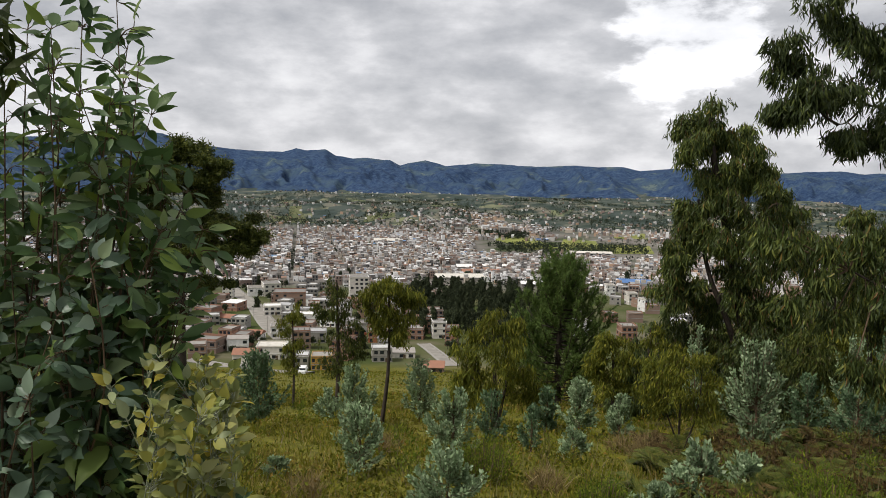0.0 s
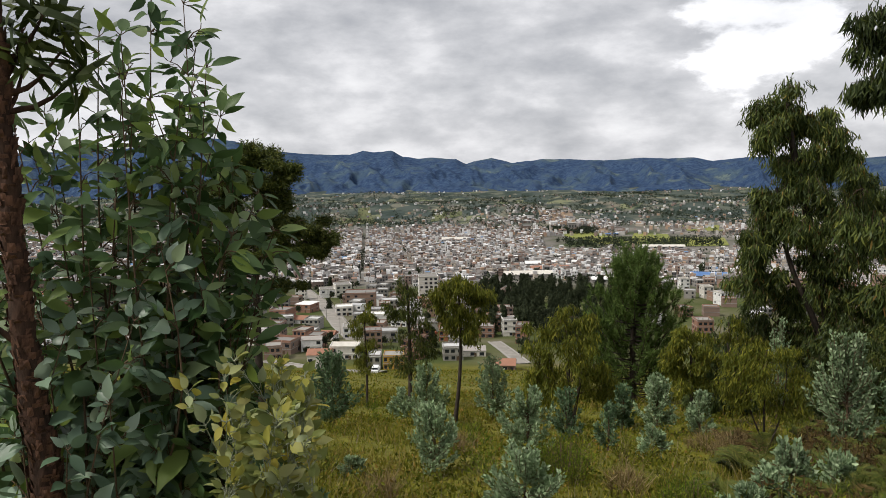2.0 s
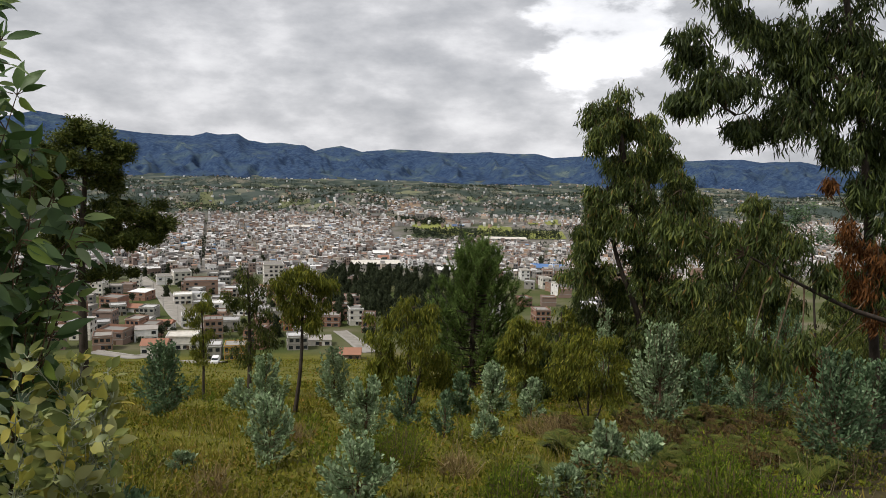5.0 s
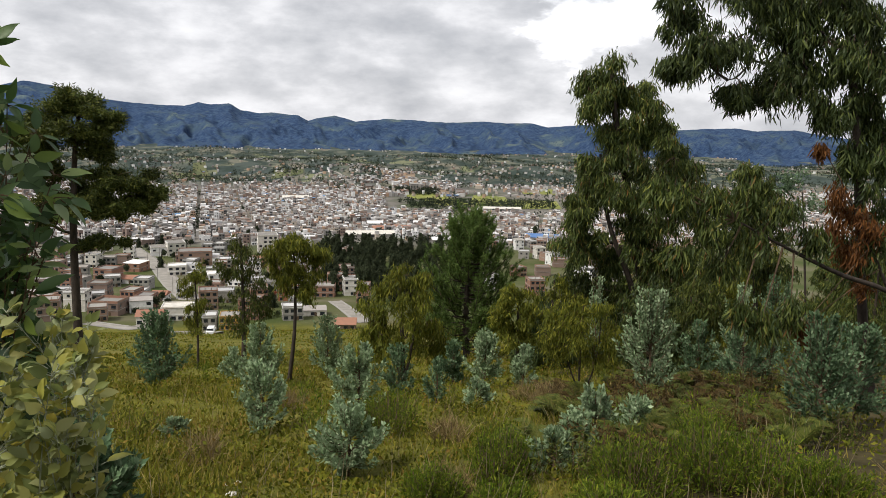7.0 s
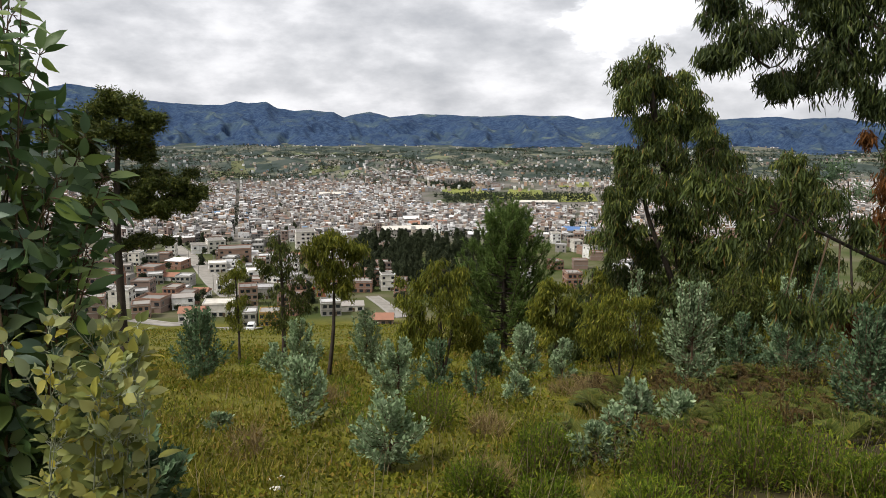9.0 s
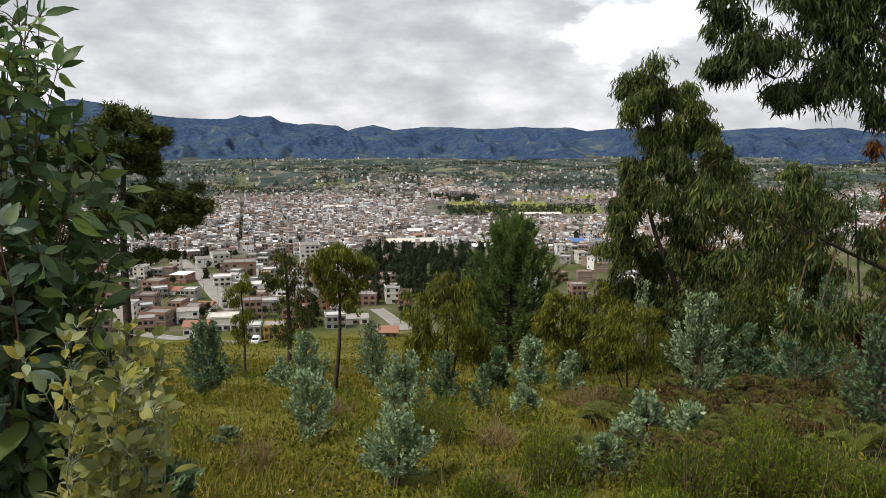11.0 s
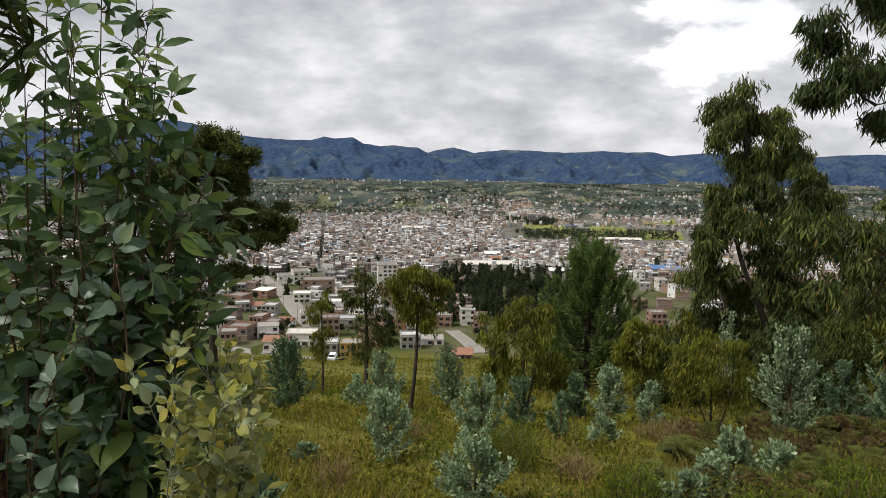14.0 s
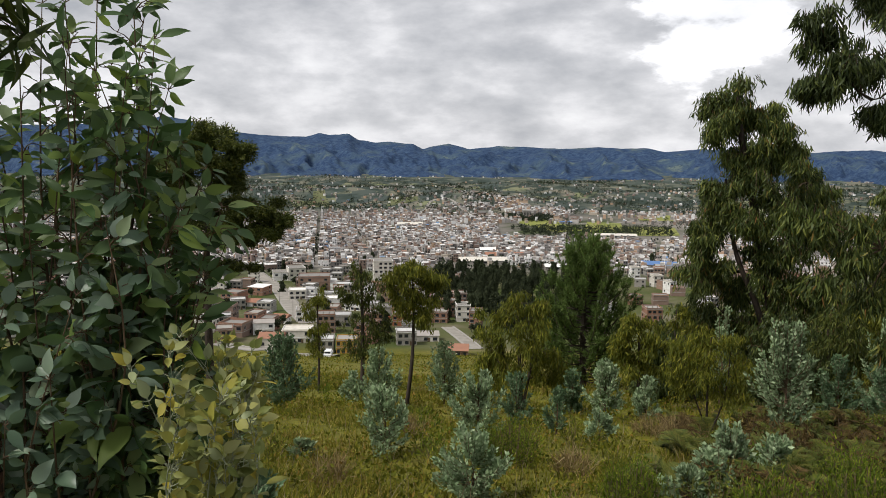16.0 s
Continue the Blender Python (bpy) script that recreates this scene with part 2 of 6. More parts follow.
edge.operation = "ADD"
k.link(across.outputs[0], edge.inputs[0]), k.link(k.noise(0.35, 4), edge.inputs[1])
grass = k.mix(k.span(edge.outputs[0], 0.80, 0.98), grass, litter)
c = k.mix(k.span(Y, 285, 300), grass, earth)
paved = k.ramp(k.noise(0.012, 6), [(0.36, (0.055, 0.070, 0.030)), (0.46, (0.125, 0.118, 0.10)), (0.65, (0.20, 0.185, 0.165))])
c = k.mix(k.span(Y, 600, 680), c, paved)
c = k.mix(k.span(Y, 1400, 1600), c, fields)
k.colour(c)
k.bump(fine, 0.5, 0.06)
M_LAND = k.m

# mountain woods and pasture, with the blue of distance haze put into both ramps
k = Mat("haze_tinted_mountain_woods_and_pasture", 0.95, 0.05)
vo = k.n("ShaderNodeTexVoronoi")
vo.inputs["Scale"].default_value = 0.016
k.link(k.pos(), vo.inputs["Vector"])
sep = k.n("ShaderNodeSeparateColor")
k.link(vo.outputs["Color"], sep.inputs[0])
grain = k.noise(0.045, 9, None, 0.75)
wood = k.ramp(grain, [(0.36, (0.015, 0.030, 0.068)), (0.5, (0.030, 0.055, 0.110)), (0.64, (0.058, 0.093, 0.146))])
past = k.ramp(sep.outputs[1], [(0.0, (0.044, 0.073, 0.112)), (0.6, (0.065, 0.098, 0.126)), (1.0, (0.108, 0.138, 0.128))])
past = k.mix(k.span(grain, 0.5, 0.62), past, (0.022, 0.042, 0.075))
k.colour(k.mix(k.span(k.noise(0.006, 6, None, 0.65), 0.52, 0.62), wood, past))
k.bump(grain, 0.6, 8.0)
M_MOUNT = k.m


def plaster(name, stops, rough=0.85):
    k = Mat(name, rough, 0.2)
    c = k.ramp(k.random(), stops, True)
    f = k.noise(0.7, 6)
    c = k.mix(k.span(f, 0.4, 0.75), c, k.mix(0.28, c, (0.12, 0.10, 0.08)))
    k.colour(c)
    return k.m


M_WHITE = plaster("white_plaster", [(0.0, (0.74, 0.73, 0.71)), (0.5, (0.60, 0.57, 0.51))])
M_BRICKWALL = plaster("bare_brick", [(0.0, (0.27, 0.145, 0.10)), (0.4, (0.29, 0.19, 0.14)), (0.7, (0.22, 0.155, 0.125))])
M_CONCRETE = plaster("grey_render", [(0.0, (0.22, 0.21, 0.195)), (0.5, (0.30, 0.285, 0.26))])
M_TILE = plaster("clay_roof_tile", [(0.0, (0.36, 0.14, 0.08)), (0.5, (0.30, 0.15, 0.10))])
M_ORANGE = plaster("orange_plaster", [(0.0, (0.30, 0.12, 0.065))])
M_YELLOW = plaster("yellow_plaster", [(0.0, (0.42, 0.24, 0.05))])
M_SHEET = plaster("metal_sheet_roof", [(0.0, (0.42, 0.42, 0.42)), (0.35, (0.55, 0.55, 0.54)), (0.7, (0.33, 0.30, 0.27))], 0.5)
M_TOWN = plaster("town_walls", [(0.0, (0.46, 0.44, 0.42)), (0.15, (0.23, 0.17, 0.145)), (0.28, (0.31, 0.295, 0.28)), (0.44, (0.15, 0.142, 0.138)), (0.56, (0.74, 0.735, 0.73)), (0.73, (0.26, 0.19, 0.155)), (0.82, (0.40, 0.35, 0.29)), (0.93, (0.42, 0.29, 0.20))])
M_TOWNROOF = plaster("town_roofs", [(0.0, (0.29, 0.28, 0.265)), (0.2, (0.17, 0.155, 0.145)), (0.40, (0.46, 0.455, 0.45)), (0.57, (0.26, 0.165, 0.125)), (0.66, (0.14, 0.135, 0.13)), (0.84, (0.64, 0.63, 0.62)), (0.975, (0.13, 0.23, 0.38))])
k = Mat("dark_window_glass", 0.12, 0.5)
k.colour((0.02, 0.024, 0.03))
M_GLASS = k.m
k = Mat("concrete_road", 0.9, 0.2)
k.colour(k.ramp(k.noise(0.25, 6), [(0.3, (0.20, 0.185, 0.16)), (0.7, (0.31, 0.29, 0.26))]))
M_ROAD = k.m
k = Mat("white_car_paint", 0.25, 0.5)
k.colour((0.75, 0.75, 0.75))
M_CAR = k.m
k = Mat("black_rubber", 0.8, 0.2)
k.colour((0.02, 0.02, 0.02))
M_TYRE = k.m

# ---------------------------------------------------------------- mesh tools
PROFILE_Y = [-5000, -60, -6, 0, 3, 280, 420, 560, 800, 1050, 1300, 1700, 2600, 5200]
PROFILE_Z = [60, 4, 0.1, 0, -0.82, -76.4, -90, -99.5, -114, -125, -128.5, -129, -128.5, -128]


def gz(x, y):
    """Height of the land at a place of the plan."""
    z = np.interp(y, PROFILE_Y, PROFILE_Z)
    z = z + 26 * np.exp(-((x - 70) / 170) ** 2 - ((y - 1720) / 190) ** 2)
    z = z + 14 * np.exp(-((x + 560) / 260) ** 2 - ((y - 1900) / 260) ** 2)
    z = z + 16 * np.exp(-((x - 620) / 420) ** 2 - ((y - 2100) / 260) ** 2)
    far = np.clip((np.asarray(y) - 1480) / 350, 0, 1) * np.clip((3300 - np.asarray(y)) / 400, 0, 1)
    z = z + far * (9 * np.sin(x / 130 + 1.4 * np.sin(y / 210)) * np.sin(y / 118 + 0.7 * np.sin(x / 170)) + 5 * np.sin(x / 57 + y / 83) + 7 * np.sin(y / 160 - x / 260))
    near = np.clip(np.asarray(y) / 6.0, 0, 1) * np.clip((300 - np.asarray(y)) / 200, 0, 1)
    z = z + near * (0.10 * np.sin(x * 0.83 + 1.3) * np.sin(y * 0.61) + 0.06 * np.sin(x * 1.9 + y * 1.3))
    return z


def raw_mesh(name, V, F, mat, smooth=False):
    """A mesh from arrays of corners and triangles."""
    V, F = np.asarray(V, dtype=np.float32), np.asarray(F, dtype=np.int32)
    me = bpy.data.meshes.new(name)
    me.vertices.add(len(V))
    me.vertices.foreach_set("co", V.ravel())
    me.loops.add(F.size)
    me.loops.foreach_set("vertex_index", F.ravel())
    me.polygons.add(len(F))
    me.polygons.foreach_set("loop_start", np.arange(len(F), dtype=np.int32) * F.shape[1])
    me.update(calc_edges=True)
    me.polygons.foreach_set("use_smooth", np.full(len(F), smooth, dtype=bool))
    me.materials.append(mat)
    return me


class Heap:
    """Collects triangles."""

    def __init__(self):
        self.V, self.F, self.n = [], [], 0

    def add(self, V, F):
        self.V.append(np.asarray(V, dtype=np.float32))
        self.F.append(np.asarray(F, dtype=np.int32) + self.n)
        self.n += len(V)

    def ob(self, name, mat, parent=None, label="", smooth=False, origin=(0, 0, 0)):
        V = np.concatenate(self.V) - np.asarray(origin, dtype=np.float32)
        o = new(name, raw_mesh(name, V, np.concatenate(self.F), mat, smooth))
        if parent is not None:
            o.parent = parent
        if label:
            o["label"] = label
        return o


def unit(v):
    return v / np.maximum(np.linalg.norm(v, axis=-1, keepdims=True), 1e-9)


TUBES = {}


def tube(heap, pts, radii, segs=7):
    """A tapering round stem through points."""
    pts = np.asarray(pts, dtype=float)
    d = unit(np.gradient(pts, axis=0))
    a = unit(np.cross(d, np.array([0.31, 0.87, 0.39])))
    b = np.cross(d, a)
    ang = np.arange(segs) * 2 * np.pi / segs
    ring = np.cos(ang)[None, :, None] * a[:, None] + np.sin(ang)[None, :, None] * b[:, None]
    V = (pts[:, None] + ring * np.asarray(radii)[:, None, None]).reshape(-1, 3)
    key = (len(pts), segs)
    if key not in TUBES:
        F = []
        for i in range(len(pts) - 1):
            for j in range(segs):
                p, q = i * segs + j, i * segs + (j + 1) % segs
                F += [(p, q, q + segs), (p, q + segs, p + segs)]
        TUBES[key] = np.array(F, dtype=np.int32)
    heap.add(V, TUBES[key])


def box(heap, x0, y0, z0, x1, y1, z1):
    V = [(x, y, z) for z in (z0, z1) for y in (y0, y1) for x in (x0, x1)]
    Q = [(0, 2, 3, 1), (4, 5, 7, 6), (0, 1, 5, 4), (2, 6, 7, 3), (0, 4, 6, 2), (1, 3, 7, 5)]
    heap.add(V, [t for a, b, c, d in Q for t in ((a, b, c), (a, c, d))])


# leaf forms: along, across, above the blade
BROAD_V = np.array([(0, 0, 0)] + [(t, w, -0.24 * t * t + u) for t, h in ((0.14, 0.30), (0.36, 0.5), (0.62, 0.43), (0.84, 0.2)) for w, u in ((-h, 0.05), (0, 0), (h, 0.05))] + [(1, 0, -0.26)])
BROAD_F = np.array([(0, 1, 2), (0, 2, 3), (10, 13, 11), (11, 13, 12)] + [t for r in (1, 4, 7) for a in (0, 1) for t in ((r + a, r + a + 3, r + a + 4), (r + a, r + a + 4, r + a + 1))])
SICKLE_V = np.array([(0, 0, 0), (0.3, 0.55, 0.02), (0.3, -0.45, 0.02), (0.65, 1.0, -0.05), (0.65, 0.15, -0.05), (1, 1.5, -0.2)])
SICKLE_F = np.array([(0, 1, 2), (1, 3, 4), (1, 4, 2), (3, 5, 4)])
OVAL_V = np.array([(0, 0, 0), (0.45, 0.5, 0.06), (0.45, -0.5, 0.06), (1, 0, -0.08), (0.45, 0, -0.03)])
OVAL_F = np.array([(0, 4, 1), (0, 2, 4), (4, 3, 1), (4, 2, 3)])
BLADE_V = np.array([(0, 0.5, 0), (0, -0.5, 0), (0.55, 0.35, 0.04), (0.55, -0.35, 0.04), (1, 0, 0.22)])
BLADE_F = np.array([(0, 1, 3), (0, 3, 2), (2, 3, 4)])
FORMS = {"broad": (BROAD_V, BROAD_F), "sickle": (SICKLE_V, SICKLE_F), "oval": (OVAL_V, OVAL_F), "blade": (BLADE_V, BLADE_F)}


def leaves(heap, form, pos, axis, up, length, width):
    TV, TF = FORMS[form]
    axis = unit(axis)
    side = unit(np.cross(up, axis))
    up = np.cross(axis, side)
    L, W = np.asarray(length)[:, None, None], np.asarray(width)[:, None, None]
    V = pos[:, None] + TV[None, :, 0, None] * L * axis[:, None] + TV[None, :, 1, None] * W * side[:, None] + TV[None, :, 2, None] * L * up[:, None]
    n, kv = len(pos), len(TV)
    F = (TF[None] + (np.arange(n) * kv)[:, None, None]).reshape(-1, 3)
    heap.add(V.reshape(-1, 3), F)


def ball(rng, n, power=0.45):
    d = unit(rng.normal(size=(n, 3)))
    return d * rng.random((n, 1)) ** power


def leaf_ways(mode, twig, rng):
    n = len(twig)
    r = rng.normal(size=(n, 3))
    if mode == "hang":
        a = 0.34 * r + 0.35 * twig + np.array([0, 0, -0.9])
    elif mode == "up":
        a = 0.55 * r + 0.6 * twig + np.array([0, 0, 0.45])
    elif mode == "needle":
        a = 0.45 * r + 0.75 * twig + np.array([0, 0, 0.5])
    else:
        a = 0.8 * r + 0.6 * twig + np.array([0, 0, 0.05])
    u = rng.normal(size=(n, 3)) + (np.array([0, 0, 1.2]) if mode in ("spread", "up") else 0)
    return a, u


def clump(leaf_heap, wood_heap, centre, size, twigs, per, form, mode, L, W, rng, twig_r=0.006, spread=0.04):
    """A bough's end: twigs that fan out from its middle, with leaves along them."""
    c, s = np.asarray(centre, dtype=float), np.asarray(size, dtype=float)
    ends = c + ball(rng, twigs, 0.6) * s * np.where(rng.random((twigs, 1)) < 0.15, 1.35, 1.0)
    starts = c + (ends - c) * rng.uniform(0.1, 0.45, (twigs, 1)) + np.array([0, 0, -0.12]) * s
    if mode == "hang":
        out = unit(ends - c) * np.array([1, 1, 0])
        starts = c + (ends - c) * rng.uniform(0.3, 0.95, (twigs, 1))
        ends = starts + s * (0.30 * out + np.array([0, 0, -1.0]) * rng.uniform(0.35, 1.1, (twigs, 1)) + rng.normal(0, 0.12, (twigs, 3)))
    if wood_heap is not None:
        p, q = starts[::2], ends[::2]
        mid = (p + q) / 2 + np.array([0, 0, 0.12]) * np.linalg.norm(q - p, axis=1, keepdims=True)
        tri = twig_r * np.array([(1, 0, 0), (-0.5, 0.8, 0), (-0.5, -0.8, 0)])
        V = np.concatenate([p[:, None] + tri, mid[:, None] + 0.7 * tri, q[:, None] + 0.3 * tri], 1)
        K = np.array([(a + o, (a + 1) % 3 + o, (a + 1) % 3 + o + 3) for o in (0, 3) for a in range(3)] + [(a + o, (a + 1) % 3 + o + 3, a + o + 3) for o in (0, 3) for a in range(3)])
        wood_heap.add(V.reshape(-1, 3), (K[None] + 9 * np.arange(len(p))[:, None, None]).reshape(-1, 3))
    t = rng.uniform(0.15, 1.08, (twigs, per, 1))
    d = unit(ends - starts)
    pos = (starts[:, None] + t * (ends - starts)[:, None] + rng.normal(0, spread, (twigs, per, 3))).reshape(-1, 3)
    way = np.repeat(d, per, 0)
    a, u = leaf_ways(mode, way, rng)
    n = len(pos)
    leaves(leaf_heap, form, pos, a, u, L * rng.uniform(0.65, 1.25, n), W * rng.uniform(0.7, 1.25, n))


def at_height(stem, z):
    stem = np.asarray(stem, dtype=float)
    i = np.clip(np.searchsorted(stem[:, 2], z), 1, len(stem) - 1)
    a, b = stem[i - 1], stem[i]
    f = np.clip((z - a[2]) / max(b[2] - a[2], 1e-6), 0, 1)
    return a + (b - a) * f


def smooth_path(pts, n=14):
    pts = np.asarray(pts, dtype=float)
    if len(pts) < 3:
        t = np.linspace(0, 1, 5)[:, None]
        return pts[0] + (pts[-1] - pts[0]) * t
    s = np.linspace(0, len(pts) - 1, n)
    i = np.clip(s.astype(int), 0, len(pts) - 2)
    f = (s - i)[:, None]
    p0, p1, p2, p3 = pts[np.maximum(i - 1, 0)], pts[i], pts[i + 1], pts[np.minimum(i + 2, len(pts) - 1)]
    return 0.5 * (2 * p1 + (p2 - p0) * f + (2 * p0 - 5 * p1 + 4 * p2 - p3) * f ** 2 + (3 * p1 - p0 - 3 * p2 + p3) * f ** 3)


def thing(name, label, category, where, group="", kind=""):
    o = new(name)
    o.location = where
    return tagged(o, label, category, group, kind)


def copies(first, poses):
    """Copies of a thing with its parts, which share the meshes, at many poses."""
    kids = list(first.children)
    for m in poses:
        o = first.copy()
        scene.collection.objects.link(o)
        o.matrix_basis = m
        for kid in kids:
            c = kid.copy()
            scene.collection.objects.link(c)
            c.parent = o


def tree(name, label, stem, r0, clumps, leaf, form, mode, L, W, twigs, per, seed, bark_mat=None, extra_stems=(), group="trees on the slope", spread=0.05, limb=0.35, full=1.0, grow=1.22):
    """A tree: a tapered trunk through the stem's points, a limb to each clump, and a crown of leaves."""
    rng = np.random.default_rng(seed)
    bark_mat = bark_mat or M_BARK
    base = np.array(stem[0], dtype=float)
    base[2] = float(gz(base[0], base[1])) - 0.05
    stem = [tuple(base)] + list(stem[1:])
    root = thing(name, label, "tree", tuple(base), group)
    wood, twig, crown = Heap(), Heap(), Heap()
    path = smooth_path(stem)
    rad = r0 * np.linspace(1, 0.3, len(path)) ** 0.9
    rad[0] *= 1.25
    tube(wood, path, rad, 9)
    for st in extra_stems:
        p = smooth_path([tuple(base + np.array([rng.uniform(-0.1, 0.1), rng.uniform(-0.1, 0.1), 0]))] + list(st))
        tube(wood, p, r0 * 0.7 * np.linspace(1, 0.3, len(p)), 7)
    grown = [path[3:]]
    for x, y, z, sx_, sz_ in sorted(clumps, key=lambda q: math.hypot(q[0] - base[0], q[1] - base[1])):
        sx_, sz_ = sx_ * grow, sz_ * grow
        c = np.array((x, y, z))
        pool = np.concatenate(grown)
        cost = np.linalg.norm((pool - c) * np.array([1, 1, 0.8]), axis=1) + 1.2 * np.maximum(0, pool[:, 2] - c[2])
        q = pool[np.argmin(cost)]
        h = float(np.linalg.norm(q - c))
        mid = (q + c) / 2 + np.array([0, 0, -0.08 * h]) + rng.normal(0, 0.05 * h, 3)
        rr = r0 * limb * (0.5 + 0.5 * min(1.0, h))
        p = smooth_path([q, mid, c + np.array([0, 0, 0.3 * sz_])], 8)
        grown.append(p)
        bough_h = Heap()
        tube(bough_h, p, rr * np.linspace(1, 0.25, len(p)), 6)
        bough_h.ob("limb", bark_mat, root, smooth=True, origin=tuple(base))
        for _ in range(4):
            e = c + ball(rng, 1)[0] * np.array([sx_, sx_, sz_]) * 0.8
            p2 = p[rng.integers(2, 7)]
            tube(twig, [p2, (p2 + e) / 2 + np.array([0, 0, 0.06]), e], [rr * 0.4, rr * 0.28, rr * 0.1], 4)
        for sub in range(7):
            cs = c + ball(rng, 1, 0.3)[0] * np.array([sx_, sx_ * 0.8, sz_]) * (0.0 if sub == 0 else 1.0)
            f = rng.uniform(0.32, 0.62)
            clump(crown, twig, cs, (sx_ * f, sx_ * f * 0.9, sz_ * f), int(twigs * full * 0.3), per, form, mode, L, W, rng, max(0.004, r0 * 0.05), spread)
    o = tuple(base)
    wood.ob("trunk", bark_mat, root, smooth=True, origin=o)
    twig.ob("twig_spray", M_TWIG, root, origin=o)["kind"] = "stuff"
    crown.ob("crown", leaf, root, origin=o)
    return root


def sapling(label, x, y, height, width, leaf, L, seed, stems=16, per=38, W=0.6, group="young trees on the slope", lift=0.1):
    """A young tree: upright stems fanned from one foot, with oval leaves in pairs."""
    rng = np.random.default_rng(seed)
    z = float(gz(x, y)) - 0.03
    root = thing("sapling", label, "young tree", (x, y, z), group)
    wood, crown = Heap(), Heap()
    low = height * lift
    tube(wood, [(0, 0, 0), (0.02, 0.01, height * 0.4), (0.0, 0.02, height * 0.92)], [0.012 + 0.008 * height, 0.009 + 0.005 * height, 0.004], 6)
    for i in range(int(stems * 1.9)):
        az_ = rng.uniform(0, 2 * np.pi)
        f = rng.random()
        z0 = low + (height * 0.75 - low) * f
        reach = width * 0.60 * (0.72 + 0.9 * f if f < 0.3 else 1.0 - 1.05 * (f - 0.3)) * rng.uniform(0.45, 1.1)
        rise = rng.uniform(0.18, 0.36) * height * (0.6 + 0.6 * f)
        e_ = np.array([math.cos(az_) * reach, math.sin(az_) * reach, min(z0 + rise, height)])
        s_ = np.array([0, 0, z0])
        m_ = (s_ + e_) / 2 + np.array([math.cos(az_) * reach * 0.2, math.sin(az_) * reach * 0.2, -0.12 * rise])
        p = smooth_path([s_, m_, e_], 7)
        tube(wood, p, np.linspace(0.006, 0.002, 7) * (0.6 + 0.4 * height), 4)
        t = np.linspace(0.2, 1.0, per) + rng.normal(0, 0.01, per)
        pos = np.stack([np.interp(t, np.linspace(0, 1, 7), p[:, j]) for j in range(3)], 1)
        d = unit(np.gradient(pos, axis=0))
        side = unit(np.cross(d, rng.normal(size=(per, 3))))
        side[1::2] *= -1
        pos = pos + side * L * rng.uniform(0, 0.5, (per, 1))
        a = 1.0 * d + 0.6 * side + rng.normal(0, 0.25, (per, 3))
        leaves(crown, "oval", pos, a, rng.normal(size=(per, 3)) + np.array([0, -0.3, 0.8]), L * rng.uniform(0.6, 1.25, per), 1.1 * L * W * rng.uniform(0.7, 1.2, per))
    wood.ob("stem", M_TWIG, root)["kind"] = "stuff"
    crown.ob("foliage", leaf, root)["kind"] = "stuff"
    return root


# ---------------------------------------------------------------- land
def polar_sheet():
    """One sheet of land from underfoot to the horizon."""
    a = np.concatenate([np.arange(-180, -50, 5.0), np.arange(-50, 50, 0.6), np.arange(50, 180.1, 5.0)])
    r = np.concatenate([[0.004, 0.4], np.arange(0.8, 12, 0.4), np.geomspace(12, 400, 130), np.geomspace(406, 4950, 150)])
    A, Rr = np.meshgrid(np.radians(a), r)
    X, Yy = Rr * np.sin(A), Rr * np.cos(A)
    Z = gz(X, Yy)
    V = np.stack([X, Yy, Z], -1).reshape(-1, 3)
    n = len(a)
    i, j = np.meshgrid(np.arange(len(r) - 1), np.arange(n - 1), indexing="ij")
    p = (i * n + j).ravel()
    F = np.concatenate([np.stack([p, p + n + 1, p + 1], 1), np.stack([p, p + n, p + n + 1], 1)])
    return V, F


V, F = polar_sheet()
tagged(new("ground", raw_mesh("ground", V, F, M_LAND, True)), "grassy hillside that falls to a town and its plain", "ground", kind="structure")

# crest of the mountains: sideways and upward slope of the line of sight
RIDGE = [(-1.2, 0.02), (-0.6, 0.02), (-0.403, 0.0266), (-0.364, 0.0353), (-0.332, 0.0311), (-0.300, 0.0192), (-0.254, 0.0139), (-0.207, 0.0112), (-0.180, 0.0107), (-0.162, 0.0161), (-0.149, 0.0130), (-0.125, 0.0152),
         (-0.111, 0.0072), (-0.090, 0.0043), (-0.069, 0.0049), (-0.041, 0.0029), (-0.029, -0.0039), (-0.020, -0.0007), (0.004, 0.0042), (0.031, -0.0036), (0.067, 0.0010), (0.104, 0.0006), (0.148, -0.0017),
         (0.197, 0.0011), (0.228, -0.0002), (0.262, 0.0007), (0.285, -0.0046), (0.332, 0.0004), (0.472, -0.0033), (0.550, 0.0011), (0.584, -0.0027), (0.638, 0.0004), (0.712, -0.0088), (0.773, -0.0168), (1.2, -0.01)]


